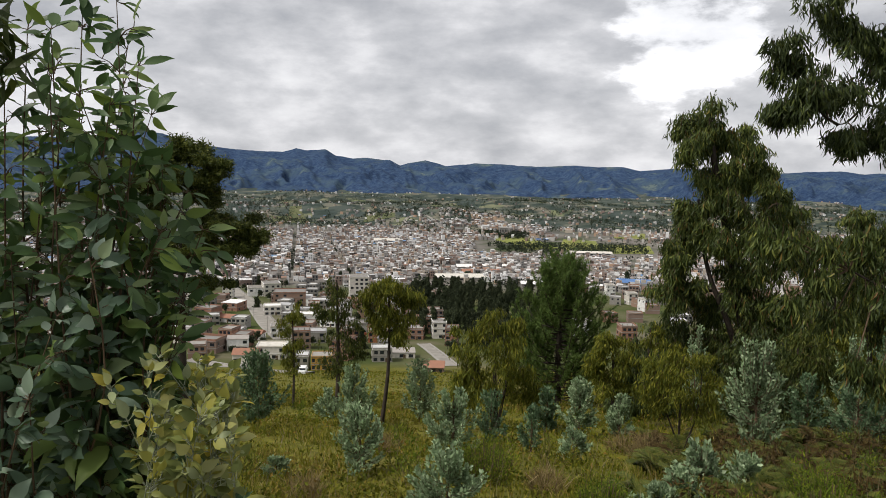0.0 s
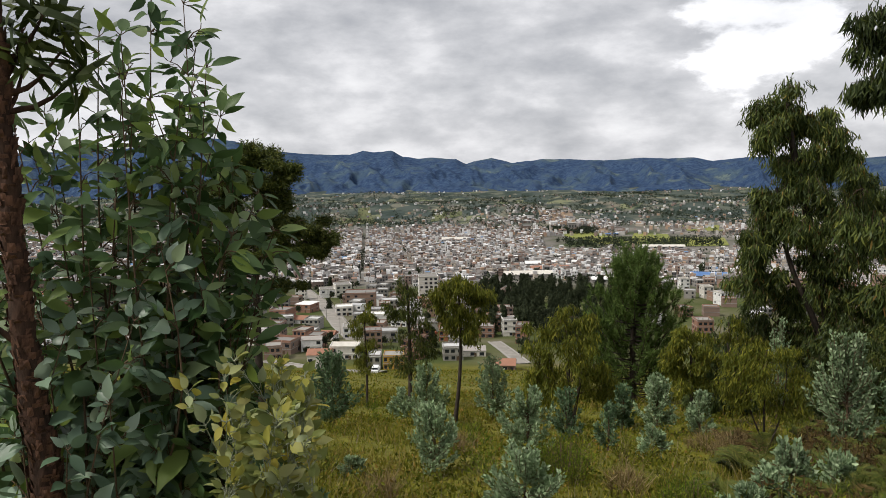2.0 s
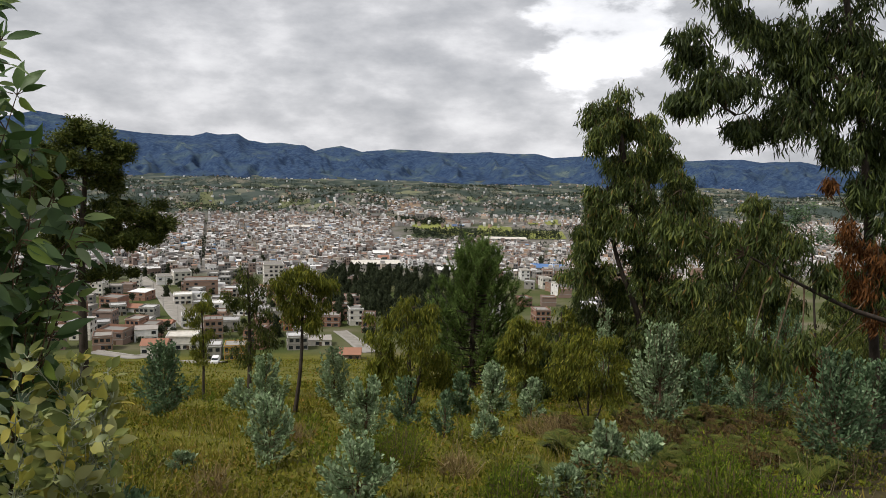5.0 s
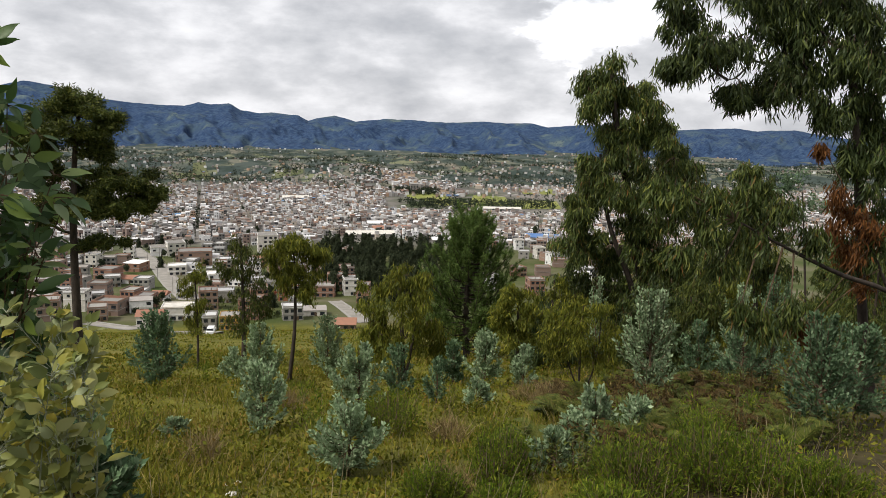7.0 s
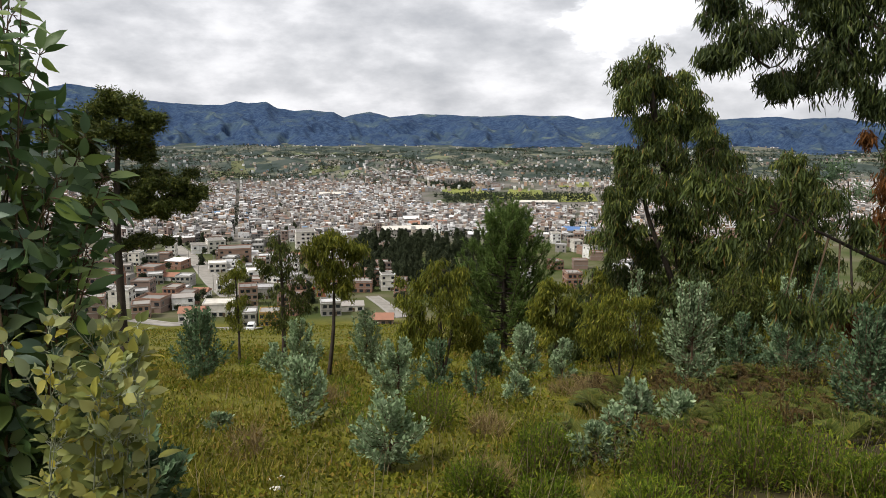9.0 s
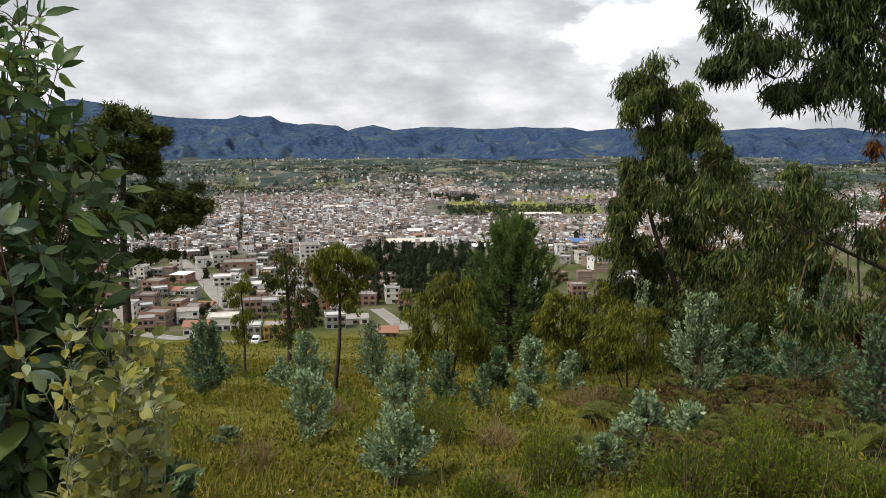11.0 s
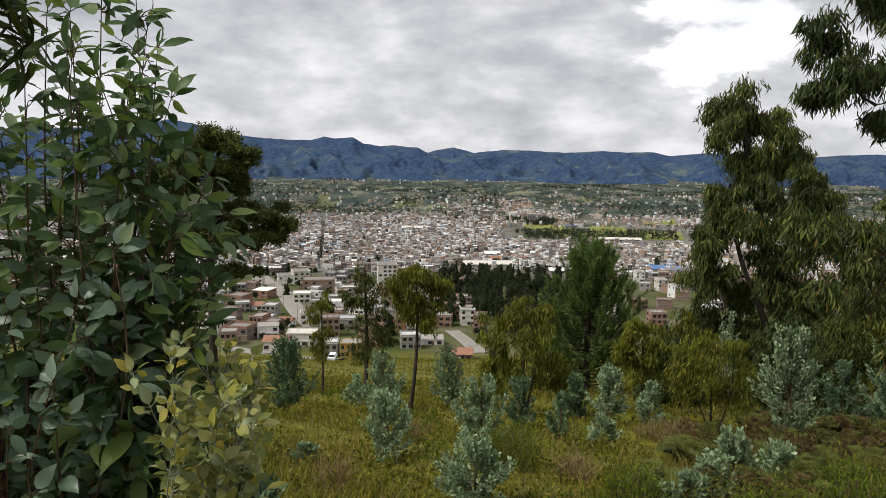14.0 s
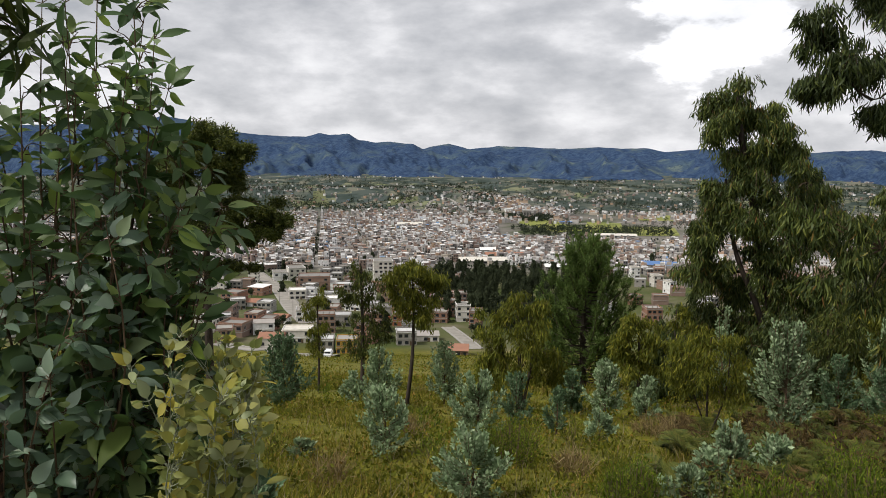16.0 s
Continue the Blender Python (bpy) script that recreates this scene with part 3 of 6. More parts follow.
def mountains():
    ta = np.arctan(np.linspace(-1.1, 1.1, 900))
    r0, r1 = 3150.0, 4850.0
    u = np.linspace(0, 1, 110)
    A, U = np.meshgrid(ta, u)
    crest_t = np.interp(np.tan(A), [q[0] for q in RIDGE], [q[1] for q in RIDGE])
    rc = 4450.0
    Rr = r0 + (r1 - r0) * U
    jag = np.array([noise.fractal(Vector((a * 60, 0.7, 2.0)), 0.8, 2.0, 4) for a in ta])
    zc = rc * np.cos(A) * crest_t + 1.6 + 3.0 * jag[None, :]
    foot = -129.0
    uc = (rc - r0) / (r1 - r0)
    shape = np.where(U < uc, (U / uc) ** 1.45, 1 - 1.6 * (U - uc))
    X, Yy = Rr * np.sin(A), Rr * np.cos(A)
    rough = np.array([noise.fractal(Vector((x / 420, y / 420, 0.3)), 0.9, 2.1, 6) for x, y in zip(X.ravel(), Yy.ravel())]).reshape(X.shape)
    spur = np.array([noise.ridged_multi_fractal(Vector((a * 15 + 0.9 * b + 0.35 * noise.noise(Vector((a * 30, b * 5, 0))), b * 1.6, 4.3)), 0.75, 2.1, 5, 1.0, 2.0) for a, b in zip(A.ravel(), U.ravel())]).reshape(X.shape)
    w = np.clip(U / uc, 0, 1) * np.clip(1 - U / uc, 0, 1) * 4 * (U < uc)
    Z = foot + (zc - foot) * shape + w * (32 * rough + 52 * (spur - 1.35)) - 1.0 - 30 * np.clip(1 - U / 0.07, 0, 1)
    V = np.stack([X, Yy, Z], -1).reshape(-1, 3)
    n = len(ta)
    i, j = np.meshgrid(np.arange(len(u) - 1), np.arange(n - 1), indexing="ij")
    p = (i * n + j).ravel()
    return V, np.concatenate([np.stack([p, p + n + 1, p + 1], 1), np.stack([p, p + n, p + n + 1], 1)])


V, F = mountains()
tagged(new("backdrop_mountains", raw_mesh("backdrop_mountains", V, F, M_MOUNT, True)), "dark wooded mountain range beyond the plain, its haze-blue put into the colour", "mountains", kind="structure")

# ---------------------------------------------------------------- trees
tree("eucalyptus", "tall dark-crowned tree with open limbs on the meadow", [(-8.78, 28.00, -7.49), (-8.80, 28.00, -4.50), (-8.76, 28.00, -2.29), (-8.60, 28.00, 0.08), (-8.36, 28.00, 1.82)], 0.17,
     [(*(-8.55, 28.00, 1.72), 1.15, 0.5), (*(-9.16, 27.60, 1.38), 0.95, 0.55), (*(-7.78, 28.20, 1.36), 0.85, 0.5), (*(-7.65, 28.30, 0.38), 0.6, 0.45), (*(-8.58, 28.00, 0.66), 0.9, 0.45), (*(-9.96, 28.00, 0.63), 0.8, 0.6), (*(-10.35, 28.00, -0.25), 0.7, 0.5), (*(-9.41, 28.20, -0.34), 0.7, 0.4),
      (*(-7.35, 27.80, -0.67), 0.75, 0.42), (*(-6.65, 28.00, -0.97), 0.85, 0.5), (*(-6.13, 28.20, -1.38), 0.45, 0.4), (*(-7.12, 27.90, -1.56), 0.7, 0.35), (*(-8.76, 28.40, -1.34), 0.85, 0.4), (*(-7.91, 27.70, -1.75), 0.6, 0.35), (*(-9.39, 28.00, -1.70), 0.6, 0.4), (*(-7.74, 28.00, -2.98), 0.6, 0.2), (*(-9.87, 28.00, -2.10), 0.6, 0.4)],
     M_LTREE, "sickle", "spread", 0.13, 0.045, 110, 22, 11, spread=0.06, full=1.15, grow=1.25)
tree("eucalyptus", "slender leaning tree with an olive tuft of a crown", [(-1.06, 21.00, -5.62), (-0.91, 21.00, -4.41), (-0.87, 21.00, -3.13), (-0.91, 21.00, -2.03)], 0.065,
     [(*(-0.88, 21.00, -1.79), 0.5, 0.28), (*(-1.33, 21.00, -2.03), 0.32, 0.28), (*(-0.49, 21.00, -1.95), 0.38, 0.3), (*(-0.72, 21.00, -2.50), 0.4, 0.3), (*(-1.25, 21.00, -2.74), 0.3, 0.25), (*(-0.49, 21.00, -2.97), 0.28, 0.25)],
     M_OLIVE, "sickle", "hang", 0.14, 0.026, 60, 15, 12, full=0.8, grow=1.35)
tree("eucalyptus", "thin dark tree with sparse drooping foliage", [(-2.76, 25.00, -6.31), (-2.72, 25.00, -4.98), (-2.75, 25.00, -3.48), (-2.79, 25.00, -2.27)], 0.08,
     [(*(-2.75, 25.00, -2.55), 0.45, 0.45), (*(-3.11, 25.00, -3.29), 0.4, 0.4), (*(-2.40, 25.00, -3.29), 0.45, 0.4), (*(-2.58, 25.00, -4.04), 0.6, 0.4), (*(-2.22, 25.00, -4.60), 0.55, 0.4), (*(-2.76, 25.00, -5.16), 0.6, 0.4)],
     M_LTREE, "sickle", "hang", 0.14, 0.026, 60, 13, 13, full=0.65, grow=1.35)
tree("eucalyptus", "very slender tree with a small tuft of leaves", [(-4.54, 27.00, -6.92), (-4.52, 27.00, -5.49), (-4.58, 27.00, -3.69)], 0.05,
     [(*(-4.58, 27.00, -3.79), 0.38, 0.3), (*(-4.70, 27.00, -4.29), 0.36, 0.3), (*(-4.48, 27.00, -4.89), 0.3, 0.3), (*(-4.62, 27.00, -5.49), 0.25, 0.3)],
     M_OLIVE, "sickle", "hang", 0.13, 0.026, 45, 12, 14, full=0.7, grow=1.3)
tree("eucalyptus", "broad young tree with drooping yellow-green crown", [(1.95, 18.60, -5.37), (1.90, 18.60, -4.33), (1.83, 18.60, -3.02), (1.75, 18.60, -2.23)], 0.07,
     [(*(1.81, 18.60, -2.31), 0.45, 0.3), (*(1.30, 18.60, -2.66), 0.42, 0.35), (*(2.35, 18.60, -2.59), 0.4, 0.35), (*(1.76, 18.20, -2.92), 0.55, 0.4), (*(1.10, 18.60, -3.38), 0.42, 0.45), (*(2.52, 18.60, -3.39), 0.42, 0.45), (*(2.06, 18.90, -3.83), 0.5, 0.4), (*(1.38, 18.40, -3.83), 0.4, 0.35), (*(0.90, 18.60, -3.74), 0.3, 0.35), (*(2.75, 18.60, -3.98), 0.3, 0.35)],
     M_OLIVE, "sickle", "hang", 0.15, 0.024, 60, 14, 15, full=0.7, grow=1.3, extra_stems=[[(1.53, 18.60, -3.89), (1.37, 18.60, -2.88)], [(2.17, 18.60, -3.75), (2.29, 18.60, -2.88)]])


def pine(label, x, y, height, reach, seed):
    """A pine: whorls of upswept boughs, each with side shoots brushed with long needles."""
    rng = np.random.default_rng(seed)
    z = float(gz(x, y)) - 0.05
    root = thing("pine", label, "tree", (x, y, z), "trees on the slope")
    wood, shoots, crown = Heap(), Heap(), Heap()
    top = np.array([0.05, 0, height])
    tube(wood, smooth_path([(0, 0, 0), (-0.1, 0, height * 0.45), tuple(top)], 12), np.linspace(0.17, 0.03, 12), 8)
    for i in range(140):
        f = 0.06 + 0.92 * (i + rng.random()) / 140
        az_ = i * 2.4 + rng.normal(0, 0.3)
        r = reach * min(1.0, 1.55 * (1.04 - f) ** 0.72) * rng.uniform(0.6, 1.12)
        out = np.array([math.cos(az_), math.sin(az_), 0])
        a = np.array([0, 0, height * f * 0.93])
        e_ = a + out * r + np.array([0, 0, 0.42 * r + rng.uniform(0.1, 0.55)])
        m_ = a + out * r * 0.6 + np.array([0, 0, 0.10 * r])
        p = smooth_path([a, m_, e_], 9)
        h = Heap()
        tube(h, p, np.linspace(0.035, 0.008, 9), 5)
        h.ob("limb", M_BARK, root, smooth=True)
        for q in range(9):
            k_ = rng.uniform(0.3, 1.0) if q else 1.0
            b = p[min(8, int(k_ * 8))]
            way_ = unit(unit(p[-1] - p[-3]) * 0.7 + rng.normal(0, 0.42, 3) + np.array([0, 0, 0.55]))
            ln = rng.uniform(0.28, 0.62)
            tip = b + way_ * ln
            tube(shoots, [b, (b + tip) / 2, tip], [0.008, 0.006, 0.003], 3)
            n = 56
            pos = b + (tip - b) * rng.uniform(0.1, 1.0, (n, 1))
            ax = way_ * 0.75 + rng.normal(0, 0.5, (n, 3)) + np.array([0, 0, 0.15])
            leaves(crown, "blade", pos, ax, rng.normal(size=(n, 3)), rng.uniform(0.13, 0.25, n), np.full(n, 0.02))
    wood.ob("trunk", M_BARK, root, smooth=True)
    shoots.ob("shoots", M_TWIG, root)["kind"] = "stuff"
    crown.ob("crown", M_NEEDLE, root)


pine("dense green pine with upswept feathery boughs", 6.02, 32.0, 6.5, 2.05, 16)
tree("shrub_tree", "bushy olive young tree on several thin stems", [(5.16, 14.50, -4.14), (5.13, 14.50, -3.19), (5.14, 14.50, -2.02)], 0.03,
     [(*(5.46, 14.50, -2.07), 0.3, 0.18), (*(4.94, 14.50, -2.19), 0.33, 0.22), (*(4.60, 14.50, -2.42), 0.26, 0.22), (*(5.07, 14.30, -2.54), 0.42, 0.25), (*(5.73, 14.50, -2.55), 0.25, 0.25), (*(4.74, 14.50, -2.89), 0.28, 0.22), (*(5.58, 14.50, -3.02), 0.3, 0.25)],
     M_OLIVE, "sickle", "hang", 0.10, 0.018, 60, 14, 17, full=0.7, grow=1.25, extra_stems=[[(4.87, 14.50, -3.18), (4.72, 14.50, -2.48)], [(5.47, 14.50, -3.19), (5.53, 14.50, -2.25)]])
tree("shrub_tree", "olive shrub tree close beside the pine", [(5.25, 20.00, -4.83), (5.20, 20.00, -3.71), (5.14, 20.00, -2.99)], 0.05,
     [(*(5.14, 20.00, -3.07), 0.42, 0.25), (*(4.79, 20.00, -3.47), 0.35, 0.3), (*(5.51, 20.00, -3.55), 0.4, 0.35), (*(5.22, 20.00, -4.10), 0.6, 0.35)],
     M_OLIVE, "sickle", "hang", 0.14, 0.028, 60, 14, 18)
tree("eucalyptus", "big eucalyptus with dense drooping dark green crown", [(11.95, 26.00, -7.16), (11.31, 26.00, -4.08), (10.57, 26.00, -0.80), (9.88, 26.00, 1.97), (9.68, 26.00, 3.52)], 0.2,
     [(*(9.70, 26.00, 3.23), 0.75, 0.55), (*(9.34, 26.00, 2.44), 0.62, 0.55), (*(10.44, 26.00, 2.87), 0.5, 0.5), (*(10.02, 26.00, 1.38), 0.9, 0.8), (*(11.24, 26.00, 1.81), 0.65, 0.7), (*(9.66, 26.00, 0.48), 0.7, 0.6), (*(10.85, 25.60, 0.43), 1.0, 0.8), (*(12.18, 26.00, 0.44), 0.9, 0.7),
      (*(9.41, 26.00, -0.62), 0.75, 0.6), (*(10.48, 25.50, -0.85), 0.9, 0.7), (*(12.17, 26.00, -0.98), 1.0, 0.8), (*(13.13, 26.00, -0.86), 0.6, 0.7), (*(8.94, 26.00, -1.43), 0.7, 0.5), (*(11.40, 26.00, -2.22), 1.0, 0.7), (*(9.10, 26.00, -2.44), 0.7, 0.5), (*(10.36, 26.50, -2.93), 0.9, 0.7), (*(12.52, 26.00, -2.83), 1.0, 0.8), (*(11.53, 26.50, -4.19), 1.0, 0.8), (*(9.76, 27.00, -4.30), 1.0, 0.7)],
     M_EUC, "sickle", "hang", 0.25, 0.04, 85, 17, 19, full=1.15, grow=1.32, extra_stems=[[(10.88, 26.00, -4.08), (9.90, 26.00, -1.82), (9.44, 26.00, 0.58)]], spread=0.08)
# near eucalyptus whose boughs reach in from the side
tree("eucalyptus", "eucalyptus with grey trunk, hanging leaves and some dead brown sprays", [(9.80, 12.00, -3.81), (9.37, 12.00, -1.41), (8.99, 12.00, 1.06), (8.67, 12.00, 2.66), (8.14, 12.00, 4.81), (7.76, 12.00, 6.52)], 0.095,
     [(*(5.38, 11.60, 3.42), 0.33, 0.28), (*(5.34, 11.60, 2.60), 0.2, 0.22), (*(5.75, 11.60, 2.79), 0.38, 0.36), (*(6.41, 11.80, 3.01), 0.42, 0.4), (*(6.38, 11.80, 2.25), 0.32, 0.28), (*(7.16, 12.00, 2.51), 0.42, 0.4), (*(7.87, 12.00, 2.44), 0.4, 0.42), (*(6.44, 12.00, 3.92), 0.4, 0.35), (*(7.36, 12.00, 3.61), 0.55, 0.45), (*(8.15, 12.00, 3.73), 0.5, 0.45), (*(8.90, 12.00, 3.31), 0.45, 0.42), (*(8.12, 12.00, 3.00), 0.5, 0.45),
      (*(6.19, 12.00, 4.69), 0.55, 0.45), (*(7.44, 12.00, 4.86), 0.7, 0.5), (*(8.86, 12.00, 4.67), 0.7, 0.6), (*(8.33, 12.00, 1.90), 0.3, 0.3), (*(9.18, 12.00, 1.73), 0.4, 0.4), (*(9.71, 12.00, 2.69), 0.6, 0.6), (*(10.04, 12.00, 0.78), 0.5, 0.5),
      (8.70, 12.2, 3.9, 0.5, 0.5), (8.0, 12.2, 3.5, 0.45, 0.42), (7.27, 12.2, 3.85, 0.42, 0.4), (9.2, 12.2, 2.97, 0.5, 0.5), (8.39, 11.8, 2.8, 0.42, 0.4), (9.08, 11.8, 2.11, 0.42, 0.45), (7.75, 12.2, 2.95, 0.4, 0.36), (9.27, 11.8, 1.40, 0.42, 0.45), (8.77, 11.8, 1.1, 0.24, 0.32), (9.38, 11.8, 0.45, 0.42, 0.45), (9.2, 11.8, -0.25, 0.4, 0.45)],
     M_EUC_DARK, "sickle", "hang", 0.17, 0.026, 70, 15, 20, M_BARK, spread=0.05, limb=0.3, full=0.58, grow=1.16)


def bough(name, label, path, r0, clumps, leaf, L, W, twigs, per, seed):
    """A long low bough with hanging leaves, growing from a stem that stands beside the view."""
    rng = np.random.default_rng(seed)
    base = np.array(path[0], dtype=float)
    base[2] = float(gz(base[0], base[1])) - 0.05
    root = thing(name, label, "tree", tuple(base), "trees on the slope")
    wood, twig, crown = Heap(), Heap(), Heap()
    p = smooth_path([tuple(base)] + list(path[1:]), 20)
    tube(wood, p, r0 * np.linspace(1, 0.25, 20), 8)
    for x, y, z, a, b in clumps:
        c = np.array((x, y, z))
        near = p[np.argmin(np.linalg.norm(p - c, axis=1))]
        tube(twig, [near, (near + c) / 2, c], [r0 * 0.3, r0 * 0.2, r0 * 0.08], 5)
        clump(crown, twig, c, (a, a, b), twigs, per, "sickle", "hang", L, W, rng, 0.004, 0.05)
    o = tuple(base)
    wood.ob("trunk", M_BARK, root, smooth=True, origin=o)
    twig.ob("twig_spray", M_TWIG, root, origin=o)["kind"] = "stuff"
    crown.ob("crown", leaf, root, origin=o)
    return root, o


bough("eucalyptus", "leaning eucalyptus bough with long drooping yellow-green leaves", [(10.99, 11.00, -2.72), (9.56, 11.00, -1.26), (8.09, 11.00, -0.65), (7.08, 11.00, -0.20), (6.29, 11.00, 0.19)], 0.06,
      [(*(5.98, 11.00, 0.63), 0.2, 0.25), (*(5.34, 11.00, 0.66), 0.2, 0.3), (*(5.11, 11.30, 0.67), 0.16, 0.25), (*(5.83, 11.00, 0.19), 0.3, 0.3), (*(5.41, 11.00, -0.25), 0.22, 0.25), (*(6.44, 11.00, 0.72), 0.24, 0.3), (*(6.59, 11.00, 0.02), 0.35, 0.3), (*(6.16, 11.00, -0.43), 0.25, 0.25), (*(7.02, 11.00, 0.47), 0.3, 0.25), (*(6.65, 10.60, -1.23), 0.28, 0.28), (*(7.10, 10.60, -1.05), 0.25, 0.3), (*(6.27, 10.60, -1.05), 0.2, 0.22), (*(7.64, 11.00, 0.03), 0.25, 0.25)],
      M_EUC, 0.17, 0.026, 42, 13, 31)
root, o = bough("eucalyptus", "eucalyptus spray hung with dead rust-brown leaves", [(10.33, 11.60, -3.55), (9.64, 11.60, -1.31), (8.92, 11.60, -0.05), (8.42, 11.60, 0.79)], 0.04,
      [(*(8.51, 11.60, 0.42), 0.22, 0.3), (*(8.68, 11.60, -0.25), 0.25, 0.3), (*(8.01, 11.60, 1.34), 0.06, 0.1), (*(7.46, 10.80, -1.46), 0.16, 0.2), (*(9.05, 11.60, 0.14), 0.25, 0.3), (8.32, 11.5, 0.66, 0.14, 0.25), (8.76, 11.5, 0.3, 0.2, 0.3), (8.35, 11.5, 0.1, 0.18, 0.28), (8.73, 11.5, -0.4, 0.2, 0.25), (8.95, 11.5, -0.85, 0.2, 0.25), (7.75, 11.2, -1.55, 0.14, 0.2)],
      M_DEAD, 0.14, 0.026, 26, 9, 32)
tree("eucalyptus", "young eucalyptus with light green drooping top", [(12.46, 20.00, -5.10), (12.12, 20.00, -2.77), (11.80, 20.00, -0.50), (11.64, 20.00, 0.45)], 0.07,
     [(*(11.64, 20.00, 0.37), 0.4, 0.35), (*(12.03, 20.00, -0.18), 0.5, 0.4), (*(11.46, 20.00, -0.51), 0.4, 0.4), (*(12.27, 20.00, -0.98), 0.55, 0.45), (*(11.66, 20.00, -1.79), 0.6, 0.45), (*(12.57, 20.00, -2.44), 0.6, 0.45)],
     M_EUC, "sickle", "hang", 0.2, 0.034, 60, 14, 33)
tree("shrub_tree", "thin grey-green tree with sparse leaves", [(13.36, 19.00, -4.79), (12.91, 19.00, -1.92), (12.65, 19.00, -0.07)], 0.04,
     [(*(12.46, 19.00, 0.16), 0.45, 0.3), (*(12.93, 19.00, -0.37), 0.5, 0.3), (*(12.30, 19.00, -0.69), 0.4, 0.3), (*(13.18, 19.00, -1.29), 0.5, 0.4)],
     M_SAGE, "sickle", "spread", 0.12, 0.028, 30, 9, 34)
for q, (x, y, h, w) in enumerate(((9.5, 27.5, 4.2, 3.2), (8.0, 26, 3.6, 2.6), (11.2, 22, 3.0, 2.6), (9.2, 20.5, 2.9, 2.2), (14.5, 24, 4.5, 3.0), (17.5, 22, 4.8, 3.4), (7.2, 23.5, 2.5, 1.8))):
    zg = float(gz(x, y))
    tree("shrub_tree", "dark bushy tree in the thicket", [(x, y, zg), (x + 0.1, y, zg + h * 0.5), (x, y, zg + h * 0.9)], 0.06,
         [(x - w * 0.25, y, zg + h * 0.6, w * 0.3, h * 0.2), (x + w * 0.28, y, zg + h * 0.55, w * 0.3, h * 0.2), (x, y - 0.3, zg + h * 0.8, w * 0.3, h * 0.18), (x, y - 0.4, zg + h * 0.4, w * 0.4, h * 0.2), (x - w * 0.2, y, zg + h * 0.25, w * 0.35, h * 0.18), (x + w * 0.25, y - 0.2, zg + h * 0.25, w * 0.35, h * 0.18)],
         (M_EUC_DARK, M_OLIVE, M_LTREE)[q % 3], "sickle", "hang", 0.18, 0.034, 60, 14, 40 + q)

# silver and sage young trees: x, y, height, width, leaf length
SILVER = "silver-green young eucalyptus with small rounded leaves in the meadow"
SAGE = "grey-green young tree with dense oval leaves on the meadow"
for q, (x, y, h, w, L, mat, st) in enumerate((
        (-0.88, 10.7, 1.08, 0.85, 0.062, M_SILVER, 34), (0.29, 8.1, 0.92, 0.80, 0.058, M_SILVER, 44), (0.58, 13, 1.2, 0.96, 0.07, M_SILVER, 38), (5.95, 13, 2.2, 1.0, 0.075, M_SILVER, 52),
        (2.31, 7.0, 0.45, 0.5, 0.055, M_SILVER, 18), (3.05, 7.9, 0.80, 0.6, 0.06, M_SILVER, 26), (3.75, 8.4, 0.62, 0.5, 0.06, M_SILVER, 20), (2.7, 7.4, 0.55, 0.5, 0.058, M_SILVER, 20),
        (-1.74, 20, 1.7, 1.1, 0.085, M_SILVER, 40), (0.0, 21, 1.8, 1.0, 0.085, M_SILVER, 36), (3.68, 17, 1.4, 0.8, 0.075, M_SILVER, 36), (3.1, 18, 1.2, 0.6, 0.075, M_SAGE, 24), (2.62, 12.5, 0.6, 0.6, 0.06, M_SILVER, 18),
        (-3.89, 18, 1.9, 1.2, 0.085, M_SAGE, 50), (6.6, 9.0, 1.75, 1.0, 0.07, M_SAGE, 50), (-2.05, 10.5, 0.36, 0.36, 0.05, M_SILVER, 14), (8.4, 14, 1.4, 1.2, 0.07, M_SAGE, 40), (10.6, 18, 2.5, 1.0, 0.08, M_SILVER, 30),
        (11.9, 18.5, 2.7, 1.2, 0.08, M_SAGE, 36), (8.1, 21.8, 3.0, 0.6, 0.08, M_SILVER, 22), (7.6, 9.6, 1.5, 0.9, 0.07, M_SAGE, 36), (-2.7, 22, 1.1, 0.8, 0.08, M_SILVER, 22), (4.4, 16.2, 1.1, 0.7, 0.07, M_SILVER, 26), (1.5, 15.5, 1.2, 0.8, 0.07, M_SAGE, 22), (9.0, 17, 1.6, 1.0, 0.08, M_SAGE, 26), (2.0, 13.2, 0.9, 0.5, 0.06, M_SAGE, 14))):
    sapling(SILVER if mat is M_SILVER else SAGE, x, y, h, w, mat, L, 60 + q, st)

# ---------------------------------------------------------------- the leafy bush beside the camera
def unit_leaf(form, mat):
    TV, TF = FORMS[form]
    return raw_mesh("leaf", TV, TF, mat, True)


